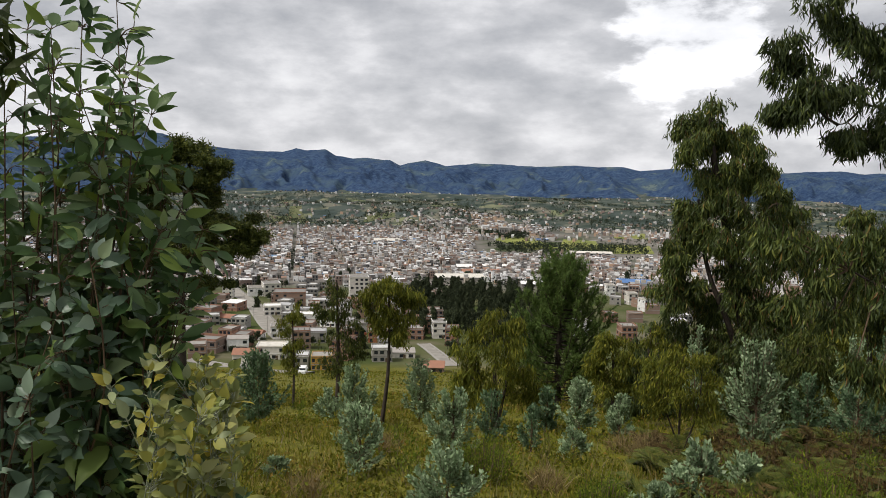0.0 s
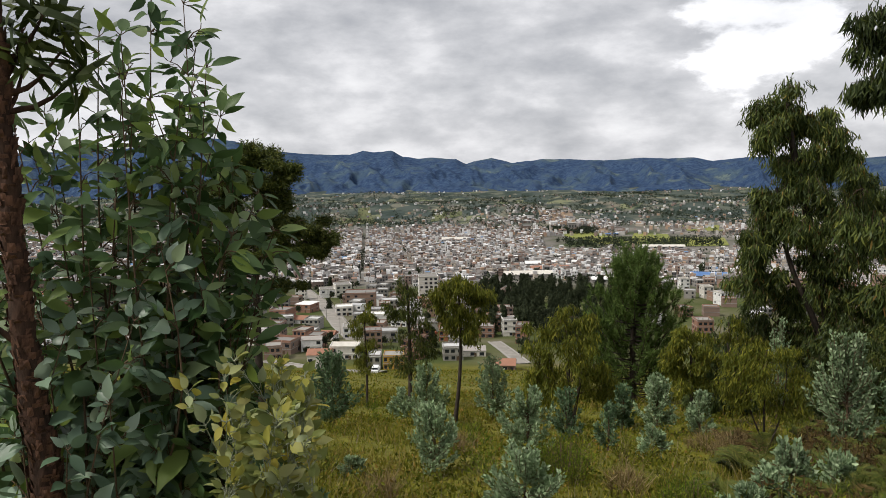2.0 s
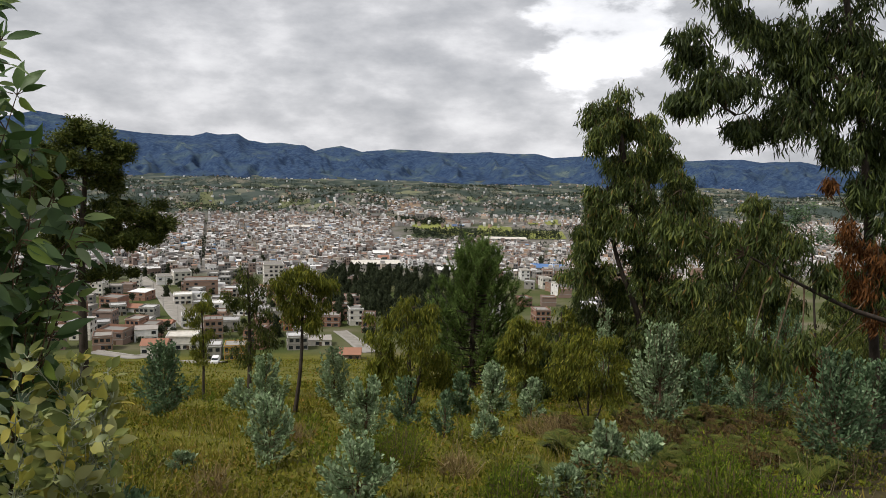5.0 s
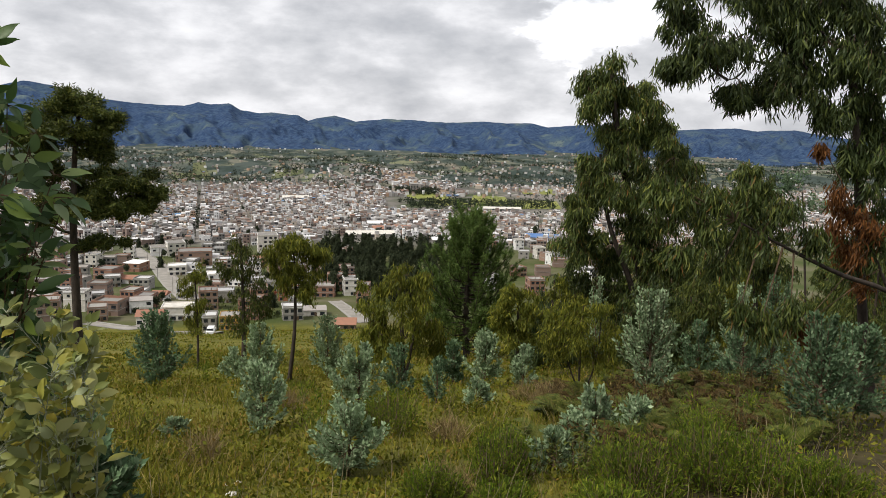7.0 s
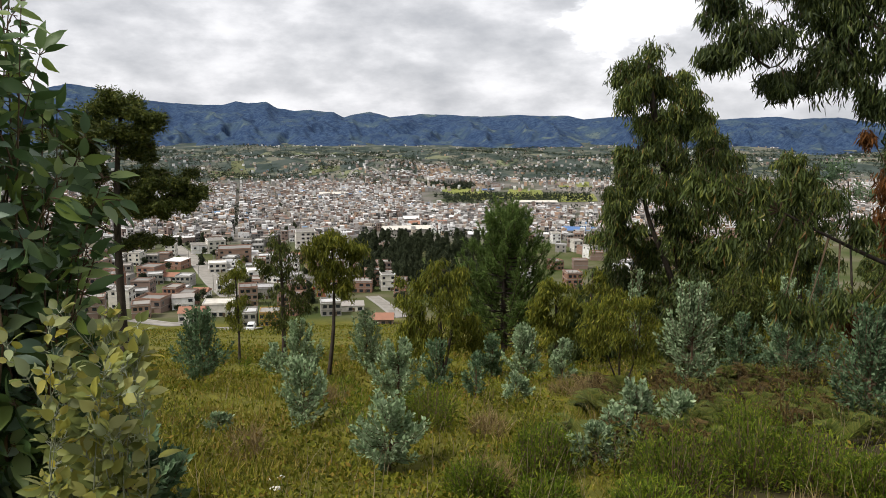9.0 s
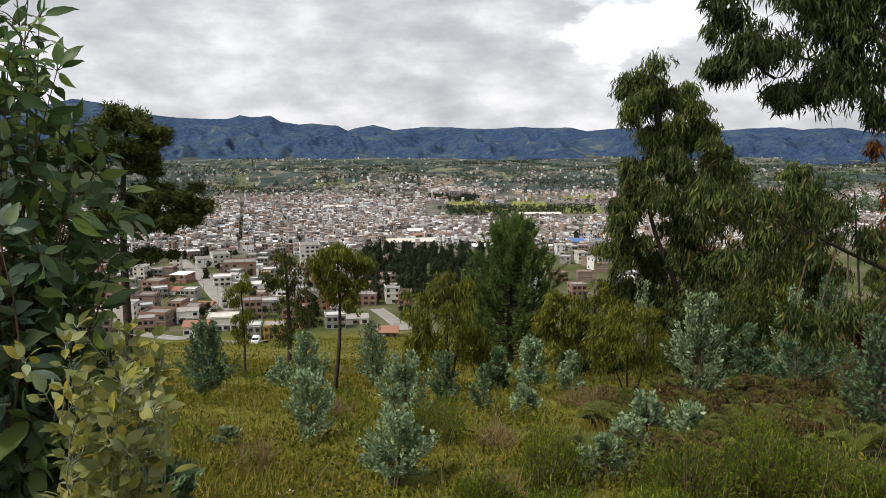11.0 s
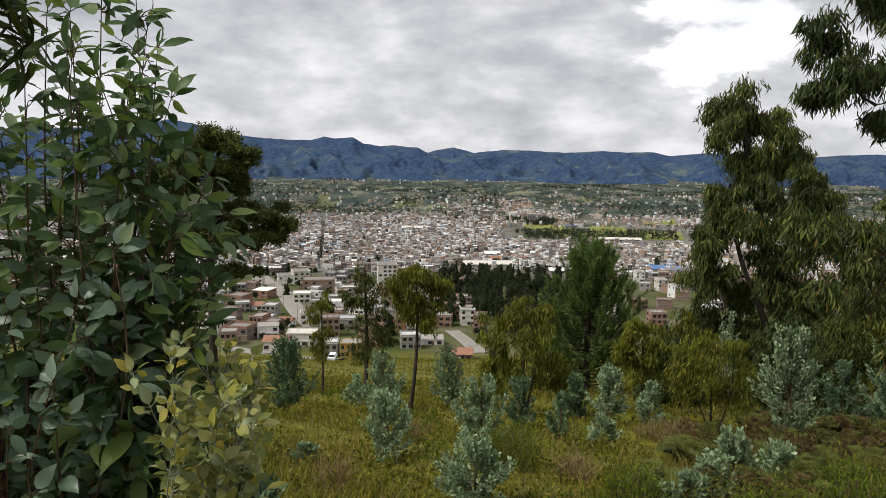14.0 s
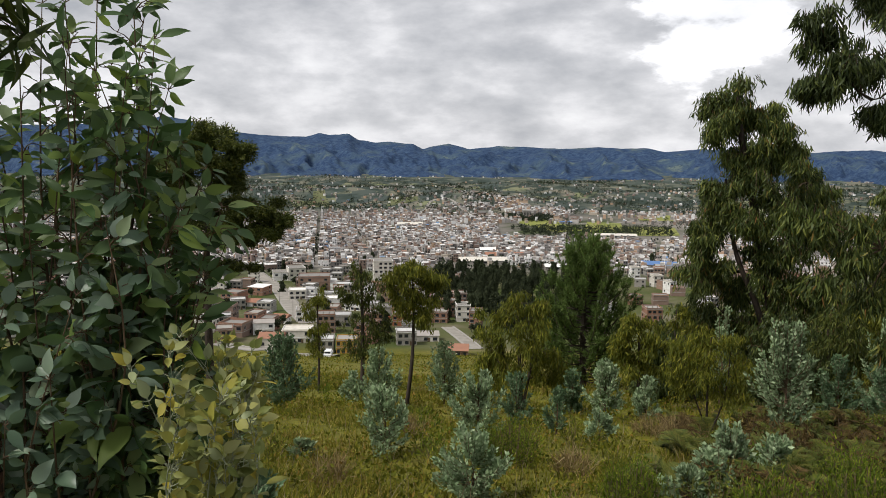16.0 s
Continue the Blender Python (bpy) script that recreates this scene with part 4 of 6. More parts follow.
def leafy_bush(name, label, foot, ends, L, W, form, leaf, wood_mat, spacing, seed, category, single=300, start=0.18, r0=0.011, droop=0.0, rise=0.35, group=""):
    """Upright stems from one foot; leaves in pairs along each, the first of them single parts."""
    rng = np.random.default_rng(seed)
    base = np.array(foot, dtype=float)
    base[2] = float(gz(base[0], base[1])) - 0.03
    root = thing(name, label, category, tuple(base), group)
    rest, n_single, mesh = Heap(), 0, unit_leaf(form, leaf)
    for end in ends:
        e_ = np.array(end, dtype=float)
        s_ = base + np.array([rng.uniform(-0.12, 0.12), rng.uniform(-0.12, 0.12), 0])
        m_ = s_ + (e_ - s_) * np.array([0.62, 0.62, 0.48]) + rng.normal(0, 0.05, 3)
        p = smooth_path([s_, s_ + (m_ - s_) * 0.5 + rng.normal(0, 0.03, 3), m_, (m_ + e_) / 2 + rng.normal(0, 0.05, 3), e_ + rng.normal(0, 0.02, 3)], 14)
        wood = Heap()
        tube(wood, p, r0 * np.linspace(1, 0.14, 14), 6)
        length = float(np.sum(np.linalg.norm(np.diff(p, axis=0), axis=1)))
        n = max(6, int(length * (1 - start) / spacing))
        t = np.linspace(start, 1.0, n) + rng.normal(0, 0.008, n)
        pos = np.stack([np.interp(t, np.linspace(0, 1, 14), p[:, j]) for j in range(3)], 1)
        d = unit(np.gradient(pos, axis=0))
        ang = np.arange(n) * 2.4 + rng.uniform(0, 6) + rng.normal(0, 0.5, n)
        a0 = unit(np.cross(d, np.array([0.2, 0.9, 0.3])))
        b0 = np.cross(d, a0)
        side = np.cos(ang)[:, None] * a0 + np.sin(ang)[:, None] * b0
        taper = np.clip(1.32 - t, 0.3, 1.0) ** 0.8
        # leafy side shoots, whose last leaves stand in a tuft
        P, A, S = [pos + 0.012 * side], [side + rise * d], [rng.uniform(0.75, 1.2, n) * taper]
        for i in range(0, int(n * 0.95), 3):
            way_ = unit(side[i] + (0.5 + rise) * d[i] + rng.normal(0, 0.25, 3))
            ln = rng.uniform(0.45, 1.0) * L * (0.2 + 0.8 * taper[i])
            tip = pos[i] + way_ * ln
            tube(wood, [pos[i], pos[i] + way_ * ln * 0.5 + np.array([0, 0, 0.01]), tip], [r0 * 0.3, r0 * 0.22, r0 * 0.1], 4)
            m = rng.integers(3, 6)
            along = np.linspace(0.35, 1.0, m)[:, None]
            around = unit(rng.normal(size=(m, 3)))
            around = unit(around - way_ * (around @ way_)[:, None])
            P.append(pos[i] + way_ * ln * along)
            A.append(around * 0.9 + way_ * (0.3 + 0.5 * along + 0.5 * rise))
            S.append(rng.uniform(0.45, 1.15, m) * (1.1 - 0.35 * along[:, 0]) * (0.4 + 0.6 * taper[i]))
        P.append(np.repeat(p[-1][None], 5, 0))
        A.append(rng.normal(0, 0.6, (5, 3)) + np.array([0, 0, 0.7]))
        S.append(rng.uniform(0.3, 0.6, 5))
        pos, axis, size = np.concatenate(P), np.concatenate(A), np.concatenate(S)
        n = len(pos)
        axis = unit(axis + np.array([0, 0, -droop]) * rng.uniform(0.2, 1.6, (n, 1)) + rng.normal(0, 0.28, (n, 3)))
        up_ = rng.normal(0, 0.45, (n, 3)) + np.array([0.12, -0.45, 0.55])
        stalk_at = pos.copy()
        pos = pos + axis * 0.018
        for i in range(n):
            tube(wood, [stalk_at[i], pos[i] + axis[i] * 0.004], [0.0022, 0.0016], 3)
        ll, ww = L * size, W * size * rng.uniform(0.8, 1.2, n)
        sd = unit(np.cross(up_, axis))
        uu = np.cross(axis, sd)
        keep, singles = np.ones(n, dtype=bool), []
        for i in range(n):
            if n_single < single and i % 2 == 0 and e_[1] < base[1] + 0.12:
                o = new("leaf", mesh)
                singles.append(o)
                m = Matrix.Identity(4)
                for rr in range(3):
                    m[rr][0], m[rr][1], m[rr][2], m[rr][3] = axis[i, rr] * ll[i], sd[i, rr] * ww[i], uu[i, rr] * ll[i], pos[i, rr] - base[rr]
                o.matrix_basis = m
                n_single += 1
                keep[i] = False
        leaves(rest, form, pos[keep], axis[keep], up_[keep], ll[keep], ww[keep])
        stalk = wood.ob("stem", wood_mat, root, smooth=True, origin=tuple(base))
        for o in singles:
            o.parent = stalk
    o = rest.ob("foliage", leaf, root, smooth=True, origin=tuple(base))
    o["kind"] = "stuff"
    return root


BUSH_ENDS = [(-1.46, 2.80, 2.06), (-1.29, 2.85, 2.21), (-1.13, 2.80, 2.16), (-1.06, 2.75, 1.95), (-1.01, 2.80, 1.78), (-1.54, 2.70, 1.87), (-1.76, 2.90, 1.81), (-1.29, 2.60, 1.90), (-1.15, 2.65, 1.84), (-1.82, 2.80, 1.84), (-2.06, 2.90, 1.88), (-2.25, 2.90, 2.01), (-2.11, 2.80, 1.55),
             (-0.99, 2.85, 1.60), (-0.90, 2.80, 1.52), (-0.86, 2.75, 1.35), (-0.87, 2.85, 1.24), (-0.92, 2.80, 1.12)]
THICK = [(x + dx, y + dy, z - 0.16) for (x, y, z), dx, dy in zip(BUSH_ENDS, (0.05, -0.06, -0.03, -0.05, -0.04, 0.05, 0.0, 0.04, -0.05, 0.06, 0.05, 0.0, 0.1, -0.06, -0.05, -0.07, -0.1, -0.08), (0.1, -0.1, 0.15, -0.12, 0.1, 0.2, -0.1, 0.0, 0.1, -0.2, 0.1, 0.2, -0.1, 0.1, -0.1, 0.15, -0.15, 0.1))]
leafy_bush("eucalyptus_bush", "tall leafy eucalyptus bush with broad blue-green leaves", (-1.46, 2.85, 0.31), BUSH_ENDS + THICK, 0.19, 0.076, "broad", M_BROAD, M_TWIG, 0.048, 71, "bush", start=0.2, droop=0.35, single=280)
rng = np.random.default_rng(5)
INNER = [(-1.63, 2.75, 1.55), (-1.37, 2.65, 1.55), (-1.17, 2.65, 1.55), (-1.03, 2.70, 1.40), (-1.71, 2.70, 1.24), (-1.45, 2.60, 1.25), (-1.19, 2.55, 1.32), (-1.14, 2.75, 1.15), (-1.08, 2.85, 0.95), (-1.75, 2.60, 1.01), (-1.49, 2.50, 1.03), (-1.27, 2.50, 1.03), (-1.18, 2.60, 0.93), (-2.11, 2.70, 1.20), (-2.21, 2.70, 0.88), (-1.67, 2.50, 0.79), (-1.31, 2.45, 0.81), (-1.25, 2.60, 0.72), (-1.95, 2.60, 0.67), (-1.46, 2.40, 0.67)]
leafy_bush("eucalyptus_bush", "lower blue-grey eucalyptus bush with rounded leaves", (-1.51, 2.75, 0.08), INNER, 0.15, 0.08, "broad", M_GLAUC, M_TWIG, 0.062, 72, "bush", start=0.12, single=260)
YELLOW = [(-0.67, 2.60, 0.85), (-0.70, 2.55, 0.83), (-0.79, 2.65, 0.88), (-0.92, 2.55, 0.96), (-0.96, 2.50, 0.92), (-0.86, 2.60, 0.91), (-0.70, 2.45, 0.77), (-0.71, 2.65, 0.72), (-0.77, 2.40, 0.83), (-0.85, 2.35, 0.83), (-0.93, 2.35, 0.81), (-0.71, 2.40, 0.68), (-0.79, 2.35, 0.70), (-0.86, 2.30, 0.67), (-0.74, 2.35, 0.61), (-1.04, 2.45, 0.85)]
leafy_bush("shrub", "pale yellow-green shrub with rounded leaves beside the bush", (-0.88, 2.50, 0.26), YELLOW, 0.105, 0.062, "broad", M_SHRUB, M_STEM, 0.036, 73, "shrub", start=0.33, r0=0.007, rise=0.75, single=260)
sapling("blue-grey low bush beneath the tall bush", -1.55, 5.0, 0.85, 0.75, M_SAGE, 0.07, 75, 34)
sapling("blue-grey low bush beneath the tall bush", -1.9, 6.2, 0.95, 0.7, M_SAGE, 0.07, 76, 34)


def near_tree():
    """The reddish trunk that leans past the bush, with dark leaves on its side shoots."""
    rng = np.random.default_rng(81)
    foot = (-1.51, 2.45, -0.35)
    base = np.array(foot)
    base[2] = float(gz(base[0], base[1])) - 0.05
    root = thing("eucalyptus", "reddish flaking eucalyptus trunk with dark narrow leaves", "tree", tuple(base))
    o = tuple(base)
    wood, twig, crown, flakes = Heap(), Heap(), Heap(), Heap()
    p = smooth_path([o, (-1.56, 2.45, 0.44), (-1.60, 2.45, 0.97), (-1.62, 2.45, 1.55), (-1.62, 2.45, 2.13), (-1.63, 2.45, 2.65)], 110)
    p[:, 0] += 0.005 * np.sin(np.arange(110) * 0.5)
    rad = np.interp(np.linspace(0, 1, 110), [0, 0.25, 0.5, 0.75, 1], [0.06, 0.048, 0.036, 0.026, 0.02]) * (1 + 0.05 * rng.normal(size=110))
    tube(wood, p, rad, 18)
    wood.V[0] += rng.normal(0, 0.0022, wood.V[0].shape).astype(np.float32)
    # curled plates of bark
    for _ in range(900):
        i = rng.integers(4, 84)
        a = rng.uniform(0, 2 * np.pi)
        out = np.array([math.cos(a), math.sin(a), 0])
        tan = np.array([-math.sin(a), math.cos(a), 0])
        c = p[i] + out * rad[i] * 0.99 + np.array([0, 0, rng.uniform(-0.02, 0.02)])
        h, w = rng.uniform(0.008, 0.034), rng.uniform(0.005, 0.02)
        lift = rng.uniform(0.003, 0.014)
        flakes.add([c - tan * w, c + tan * w, c + tan * w * 0.8 + np.array([0, 0, h]) + out * lift, c - tan * w * 0.8 + np.array([0, 0, h]) + out * lift * 0.4, c + out * 0.001 - np.array([0, 0, 0.003])], [(0, 1, 2), (0, 2, 3), (0, 4, 1)])
    for tip, size in (((-1.56, 2.50, 2.05), 0.075), ((-1.49, 2.50, 2.09), 0.07), ((-1.46, 2.55, 1.99), 0.075), ((-1.57, 2.50, 1.92), 0.06), ((-1.82, 2.50, 2.04), 0.16), ((-1.56, 2.50, 2.30), 0.12), ((-1.40, 2.55, 1.92), 0.05)):
        c = np.array(tip)
        q = p[np.argmin(np.abs(p[:, 2] - (c[2] - 0.15)))]
        tube(wood, smooth_path([q, (q + c) / 2 + np.array([0, 0, -0.04]), c], 6), np.linspace(0.012, 0.004, 6), 6)
        clump(crown, twig, c, (size, size, size * 0.9), 6, 4, "sickle", "spread", 0.125, 0.026, rng, 0.003, 0.02)
    for tip in ((-1.70, 2.45, 1.68), (-1.68, 2.40, 1.10)):
        q = p[np.argmin(np.abs(p[:, 2] - (tip[2] - 0.1)))]
        tube(wood, smooth_path([q, tip], 4), np.linspace(0.014, 0.008, 5), 6)
    wood.ob("trunk", M_BARK_RED, root, smooth=True, origin=o)
    flakes.ob("loose_bark", M_FLAKE, root, "flaking reddish bark", origin=o)["kind"] = "stuff"
    twig.ob("twig_spray", M_TWIG, root, origin=o)["kind"] = "stuff"
    crown.ob("crown", M_EUC_DARK, root, origin=o)


near_tree()

# ---------------------------------------------------------------- meadow plants
def meadow():
    rng = np.random.default_rng(91)
    h = Heap()
    n = 44000
    yy = 2.6 + 46 * rng.random(n) ** 1.7
    xx = yy * rng.uniform(-0.95, 1.0, n) + rng.uniform(-1, 1, n)
    patch = np.sin(xx * 0.9 + 2 * np.sin(yy * 0.4)) * np.sin(yy * 0.7 + xx * 0.3)
    ok = (rng.random(n) < 0.6 + 0.4 * patch) & ~((xx > 0.38 * yy + 0.4) & (yy > 4.6) & (rng.random(n) < 0.85))
    xx, yy, patch = xx[ok], yy[ok], patch[ok]
    for _ in range(6):
        m = len(xx)
        px_, py_ = xx + rng.normal(0, 0.05, m), yy + rng.normal(0, 0.05, m)
        pos = np.stack([px_, py_, gz(px_, py_) - 0.02], 1)
        a = rng.normal(0, 0.42, (m, 3)) + np.array([0, 0, 1.0])
        ln = rng.uniform(0.05, 0.17, m) * (1.0 + 0.7 * patch) * (1 + 0.012 * yy)
        leaves(h, "blade", pos, a, rng.normal(size=(m, 3)), ln, rng.uniform(0.006, 0.012, m) * (1 + 0.07 * yy))
    tagged(h.ob("grass", M_GRASS), "rough olive-green meadow grass on the slope", "grass", kind="stuff")
    # low broad-leaved herbs between the grass
    h = Heap()
    m = 140000
    yy = 2.8 + 42 * rng.random(m) ** 1.6
    xx = yy * rng.uniform(-0.9, 0.95, m)
    lump = np.sin(xx * 2.3 + 1.7 * np.sin(yy * 1.1)) * np.sin(yy * 2.1 + 0.8 * np.sin(xx * 1.3)) + 0.6 * np.sin(xx * 0.7 - yy * 0.45)
    ok = (lump > -0.55) & ~((xx > 0.38 * yy + 0.4) & (yy > 4.6) & (rng.random(m) < 0.75))
    xx, yy, lump = xx[ok], yy[ok], lump[ok]
    m = len(xx)
    pos = np.stack([xx, yy, gz(xx, yy) + rng.random(m) * (0.05 + 0.2 * np.maximum(lump, 0))], 1)
    ll = rng.uniform(0.03, 0.06, m) * (1 + 0.05 * yy)
    leaves(h, "oval", pos, rng.normal(0, 0.7, (m, 3)) + np.array([0, 0, 0.6]), rng.normal(size=(m, 3)) + np.array([0, -0.3, 0.8]), ll, ll * 0.5)
    tagged(h.ob("meadow_herbs", M_MEADOW), "low green and yellowish herbs growing in the meadow", "herbs", kind="stuff")
    # coarse herbs and low scrub farther down the slope
    h = Heap()
    m = 60000
    yy = 38 + 240 * rng.random(m) ** 1.5
    xx = yy * rng.uniform(-0.75, 0.6, m)
    lump = np.sin(xx * 0.31 + 1.7 * np.sin(yy * 0.13)) * np.sin(yy * 0.22 + 0.8 * np.sin(xx * 0.17)) + 0.5 * np.sin(xx * 0.9 + yy * 0.5)
    ok = lump > -0.2
    xx, yy, lump = xx[ok], yy[ok], lump[ok]
    m = len(xx)
    pos = np.stack([xx, yy, gz(xx, yy) + rng.random(m) * (0.08 + 0.45 * np.maximum(lump - 0.5, 0))], 1)
    ll = rng.uniform(0.08, 0.2, m) * (0.6 + 0.014 * yy)
    leaves(h, "oval", pos, rng.normal(0, 0.7, (m, 3)) + np.array([0, 0, 0.5]), rng.normal(size=(m, 3)) + np.array([0, -0.3, 0.8]), ll, ll * 0.45)
    tagged(h.ob("slope_herbs", M_MEADOW), "coarse yellow-green herbs on the lower meadow", "herbs", kind="stuff")
    # pale seed stalks
    h = Heap()
    m = 900
    yy = rng.uniform(3.5, 16, m)
    xx = yy * rng.uniform(-0.6, 0.8, m)
    pos = np.stack([xx, yy, gz(xx, yy)], 1)
    leaves(h, "blade", pos, rng.normal(0, 0.25, (m, 3)) + np.array([0, 0, 1.0]), rng.normal(size=(m, 3)), rng.uniform(0.3, 0.6, m), rng.uniform(0.005, 0.009, m))
    k_ = leaf_mat("dry_stalk", [(0.0, (0.20, 0.16, 0.09)), (1.0, (0.34, 0.28, 0.17))], 0.7, 0.2, 0.2)
    tagged(h.ob("dry_grass_stalks", k_), "dry straw-coloured grass stalks in the meadow", "grass", kind="stuff")


meadow()


def herb(x, y, size, height, mat, seed, label, L=0.07, W=0.016, n=240, form="blade", name="shrub", mode="up"):
    rng = np.random.default_rng(seed)
    z = float(gz(x, y)) - 0.03
    root = thing(name, label, "shrub", (x, y, z), "low shrubs on the slope")
    wood, crown = Heap(), Heap()
    for i in range(max(5, int(n / 22))):
        a = rng.uniform(0, 6.28)
        rr = size * 0.5 * math.sqrt(rng.random())
        hh = height * (1 - 0.5 * (rr / (size * 0.5)) ** 2) * rng.uniform(0.75, 1.1)
        e_ = np.array([math.cos(a) * rr, math.sin(a) * rr, hh])
        tube(wood, [e_ * np.array([0.4, 0.4, 0]), e_ * np.array([0.8, 0.8, 0.5]), e_], [0.004, 0.003, 0.0015], 3)
        m = 24
        t = rng.uniform(0.2, 1.0, m)[:, None]
        pos = e_ * np.array([0.6, 0.6, 0]) + (e_ - e_ * np.array([0.6, 0.6, 0])) * t + rng.normal(0, 0.015 + 0.03 * size, (m, 3))
        d = unit(np.repeat(e_[None], m, 0))
        ax, u = leaf_ways(mode, d, rng)
        leaves(crown, form, pos, ax, u, L * rng.uniform(0.6, 1.3, m), W * rng.uniform(0.7, 1.2, m))
    wood.ob("stem", M_TWIG, root)
    crown.ob("foliage", mat, root)
    return root


rng = np.random.default_rng(101)
BRIGHT = "bright yellow-green leafy low shrub in the grass"
for q, (x, y, s, h_) in enumerate(((2.7, 5.9, 1.0, 0.42), (1.75, 6.9, 0.75, 0.5), (3.4, 5.9, 0.9, 0.45), (3.8, 5.7, 0.9, 0.4), (4.1, 5.3, 0.7, 0.3), (4.3, 7.7, 0.8, 0.42), (1.5, 5.6, 0.6, 0.26), (2.2, 5.2, 0.7, 0.3), (1.0, 6.4, 0.6, 0.3), (0.9, 10.0, 0.9, 0.55), (1.9, 7.4, 0.6, 0.34))):
    herb(x, y, s, h_ * 1.25, M_HERB, 200 + q, BRIGHT, 0.05, 0.013, 3200, "oval")
for q in range(46):
    y = rng.uniform(8, 30)
    x = y * rng.uniform(-0.4, 0.62)
    herb(x, y, rng.uniform(0.5, 1.1), rng.uniform(0.25, 0.5), (M_GRASS, M_HERB, M_OLIVE)[q % 3], 300 + q, "low rough green shrub among the meadow grass", 0.08, 0.02, 300)


def fern(x, y, seed, mat, label):
    rng = np.random.default_rng(seed)
    z = float(gz(x, y)) - 0.02
    root = thing("fern", label, "fern", (x, y, z), "ferns under the trees")
    h = Heap()
    for i in range(9):
        a = rng.uniform(0, 6.28)
        ln = rng.uniform(0.3, 0.58)
        out = np.array([math.cos(a), math.sin(a), 0])
        s = np.linspace(0, 1, 40)
        rib = out * (s * ln)[:, None] * 0.85 + np.array([0, 0, 1]) * (0.62 * ln * np.sin(s * 2.1))[:, None]
        tube(h, rib[::5], np.linspace(0.004, 0.001, len(rib[::5])), 3)
        tan = unit(np.gradient(rib, axis=0))
        for sg in (-1, 1):
            side = sg * unit(np.cross(tan, np.array([0, 0, 1.0])))
            lv = 0.13 * np.sin(np.clip(s * 1.05 + 0.08, 0, 1) * np.pi) ** 0.7
            leaves(h, "blade", rib[3:], (side + 0.45 * tan + np.array([0, 0, -0.15]))[3:], np.tile([[0, 0, 1.0]], (37, 1)) + rng.normal(0, 0.1, (37, 3)), lv[3:] + 0.01, np.full(37, 0.014))
    h.ob("fronds", mat, root)


for q in range(90):
    y = rng.uniform(7.0, 16.5)
    x = y * rng.uniform(0.30, 0.72)
    fern(x, y, 400 + q, M_FERN if q % 3 else M_BRACKEN, "arching green fern in the thicket" if q % 3 else "dry brown bracken in the thicket")
for q in range(14):
    y = rng.uniform(9, 15.5)
    x = y * rng.uniform(0.42, 0.72)
    herb(x, y, rng.uniform(0.6, 1.1), rng.uniform(0.4, 0.8), M_BRACKEN, 520 + q, "brown dry undergrowth under the trees", 0.09, 0.02, 300, "sickle", "undergrowth", "spread")

for q in range(44):
    y = rng.uniform(6.2, 15)
    x = y * rng.uniform(0.34, 0.78)
    herb(x, y, rng.uniform(0.5, 1.0), rng.uniform(0.25, 0.6), (M_FERN, M_EUC, M_HERB, M_BRACKEN)[q % 4], 560 + q, "tangled dark green undergrowth below the trees", 0.075, 0.022, 330, "oval", "undergrowth", "spread")
zg = float(gz(20, 36))
first = tree("eucalyptus", "dark eucalyptus farther down the slope", [(20, 36, zg), (20.1, 36, zg + 3.5), (20, 36.1, zg + 6.2)], 0.12,
             [(20, 36, zg + 6.2, 0.8, 0.7), (19.3, 36, zg + 5.0, 0.9, 0.7), (20.8, 36, zg + 4.9, 0.9, 0.7), (20, 35.4, zg + 3.9, 1.1, 0.8), (19.0, 36, zg + 3.0, 1.0, 0.7), (21.1, 36, zg + 2.8, 1.0, 0.7), (20, 35.6, zg + 1.9, 1.2, 0.7)],
             M_EUC, "sickle", "hang", 0.3, 0.055, 60, 12, 55, full=1.2)
for q in range(22):
    y = rng.uniform(31, 95)
    x = y * rng.uniform(0.42, 0.88)
    o = copy_thing(first, pose(x, y, float(gz(x, y)) - 0.1 - max(0.0, (50 - y) * 0.02), 0, 0, float(rng.uniform(0, 360))))
    f = rng.uniform(0.7, 1.05)
    o.scale = (f, f, f)

M_STRAW = leaf_mat("straw_blade", [(0.0, (0.15, 0.11, 0.045)), (0.6, (0.26, 0.19, 0.085)), (1.0, (0.36, 0.28, 0.15))], 0.7, 0.25, 0.1, 1.0)
for q, (x, y, s, h_) in enumerate(((4.3, 13.6, 0.9, 0.5), (4.0, 14.2, 0.7, 0.4), (1.6, 9.2, 0.6, 0.35), (-1.3, 8.2, 0.6, 0.3), (1.2, 6.6, 0.5, 0.35), (-0.6, 12.4, 0.6, 0.3), (4.9, 5.2, 0.6, 0.45), (2.9, 4.3, 0.4, 0.35))):
    herb(x, y, s, h_, M_STRAW, 640 + q, "tuft of dry straw-coloured grass", 0.2, 0.008, 420, "blade", "grass_tuft", "up")


def stone(x, y, size, seed, label):
    rng = np.random.default_rng(seed)
    bm = bmesh.new()
    bmesh.ops.create_icosphere(bm, subdivisions=2, radius=size)
    for v in bm.verts:
        v.co = Vector((v.co.x * 1.3, v.co.y, v.co.z * 0.55)) * (1 + 0.25 * noise.noise(v.co * (3 / size) + Vector((seed, 0, 0))))
    me = bpy.data.meshes.new("stone")
    bm.to_mesh(me)
    bm.free()
    me.materials.append(M_WHITE)
    o = tagged(new("stone", me), label, "stone", "stones in the grass")
    o.location = (x, y, float(gz(x, y)) + size * 0.25)


for q, (x, y, sz2) in enumerate(((-0.8, 7.2, 0.03), (-0.8, 6.7, 0.04), (-0.9, 7.1, 0.02))):
    stone(x, y, sz2, 900 + q, "pale stone lying on a bare patch of meadow")

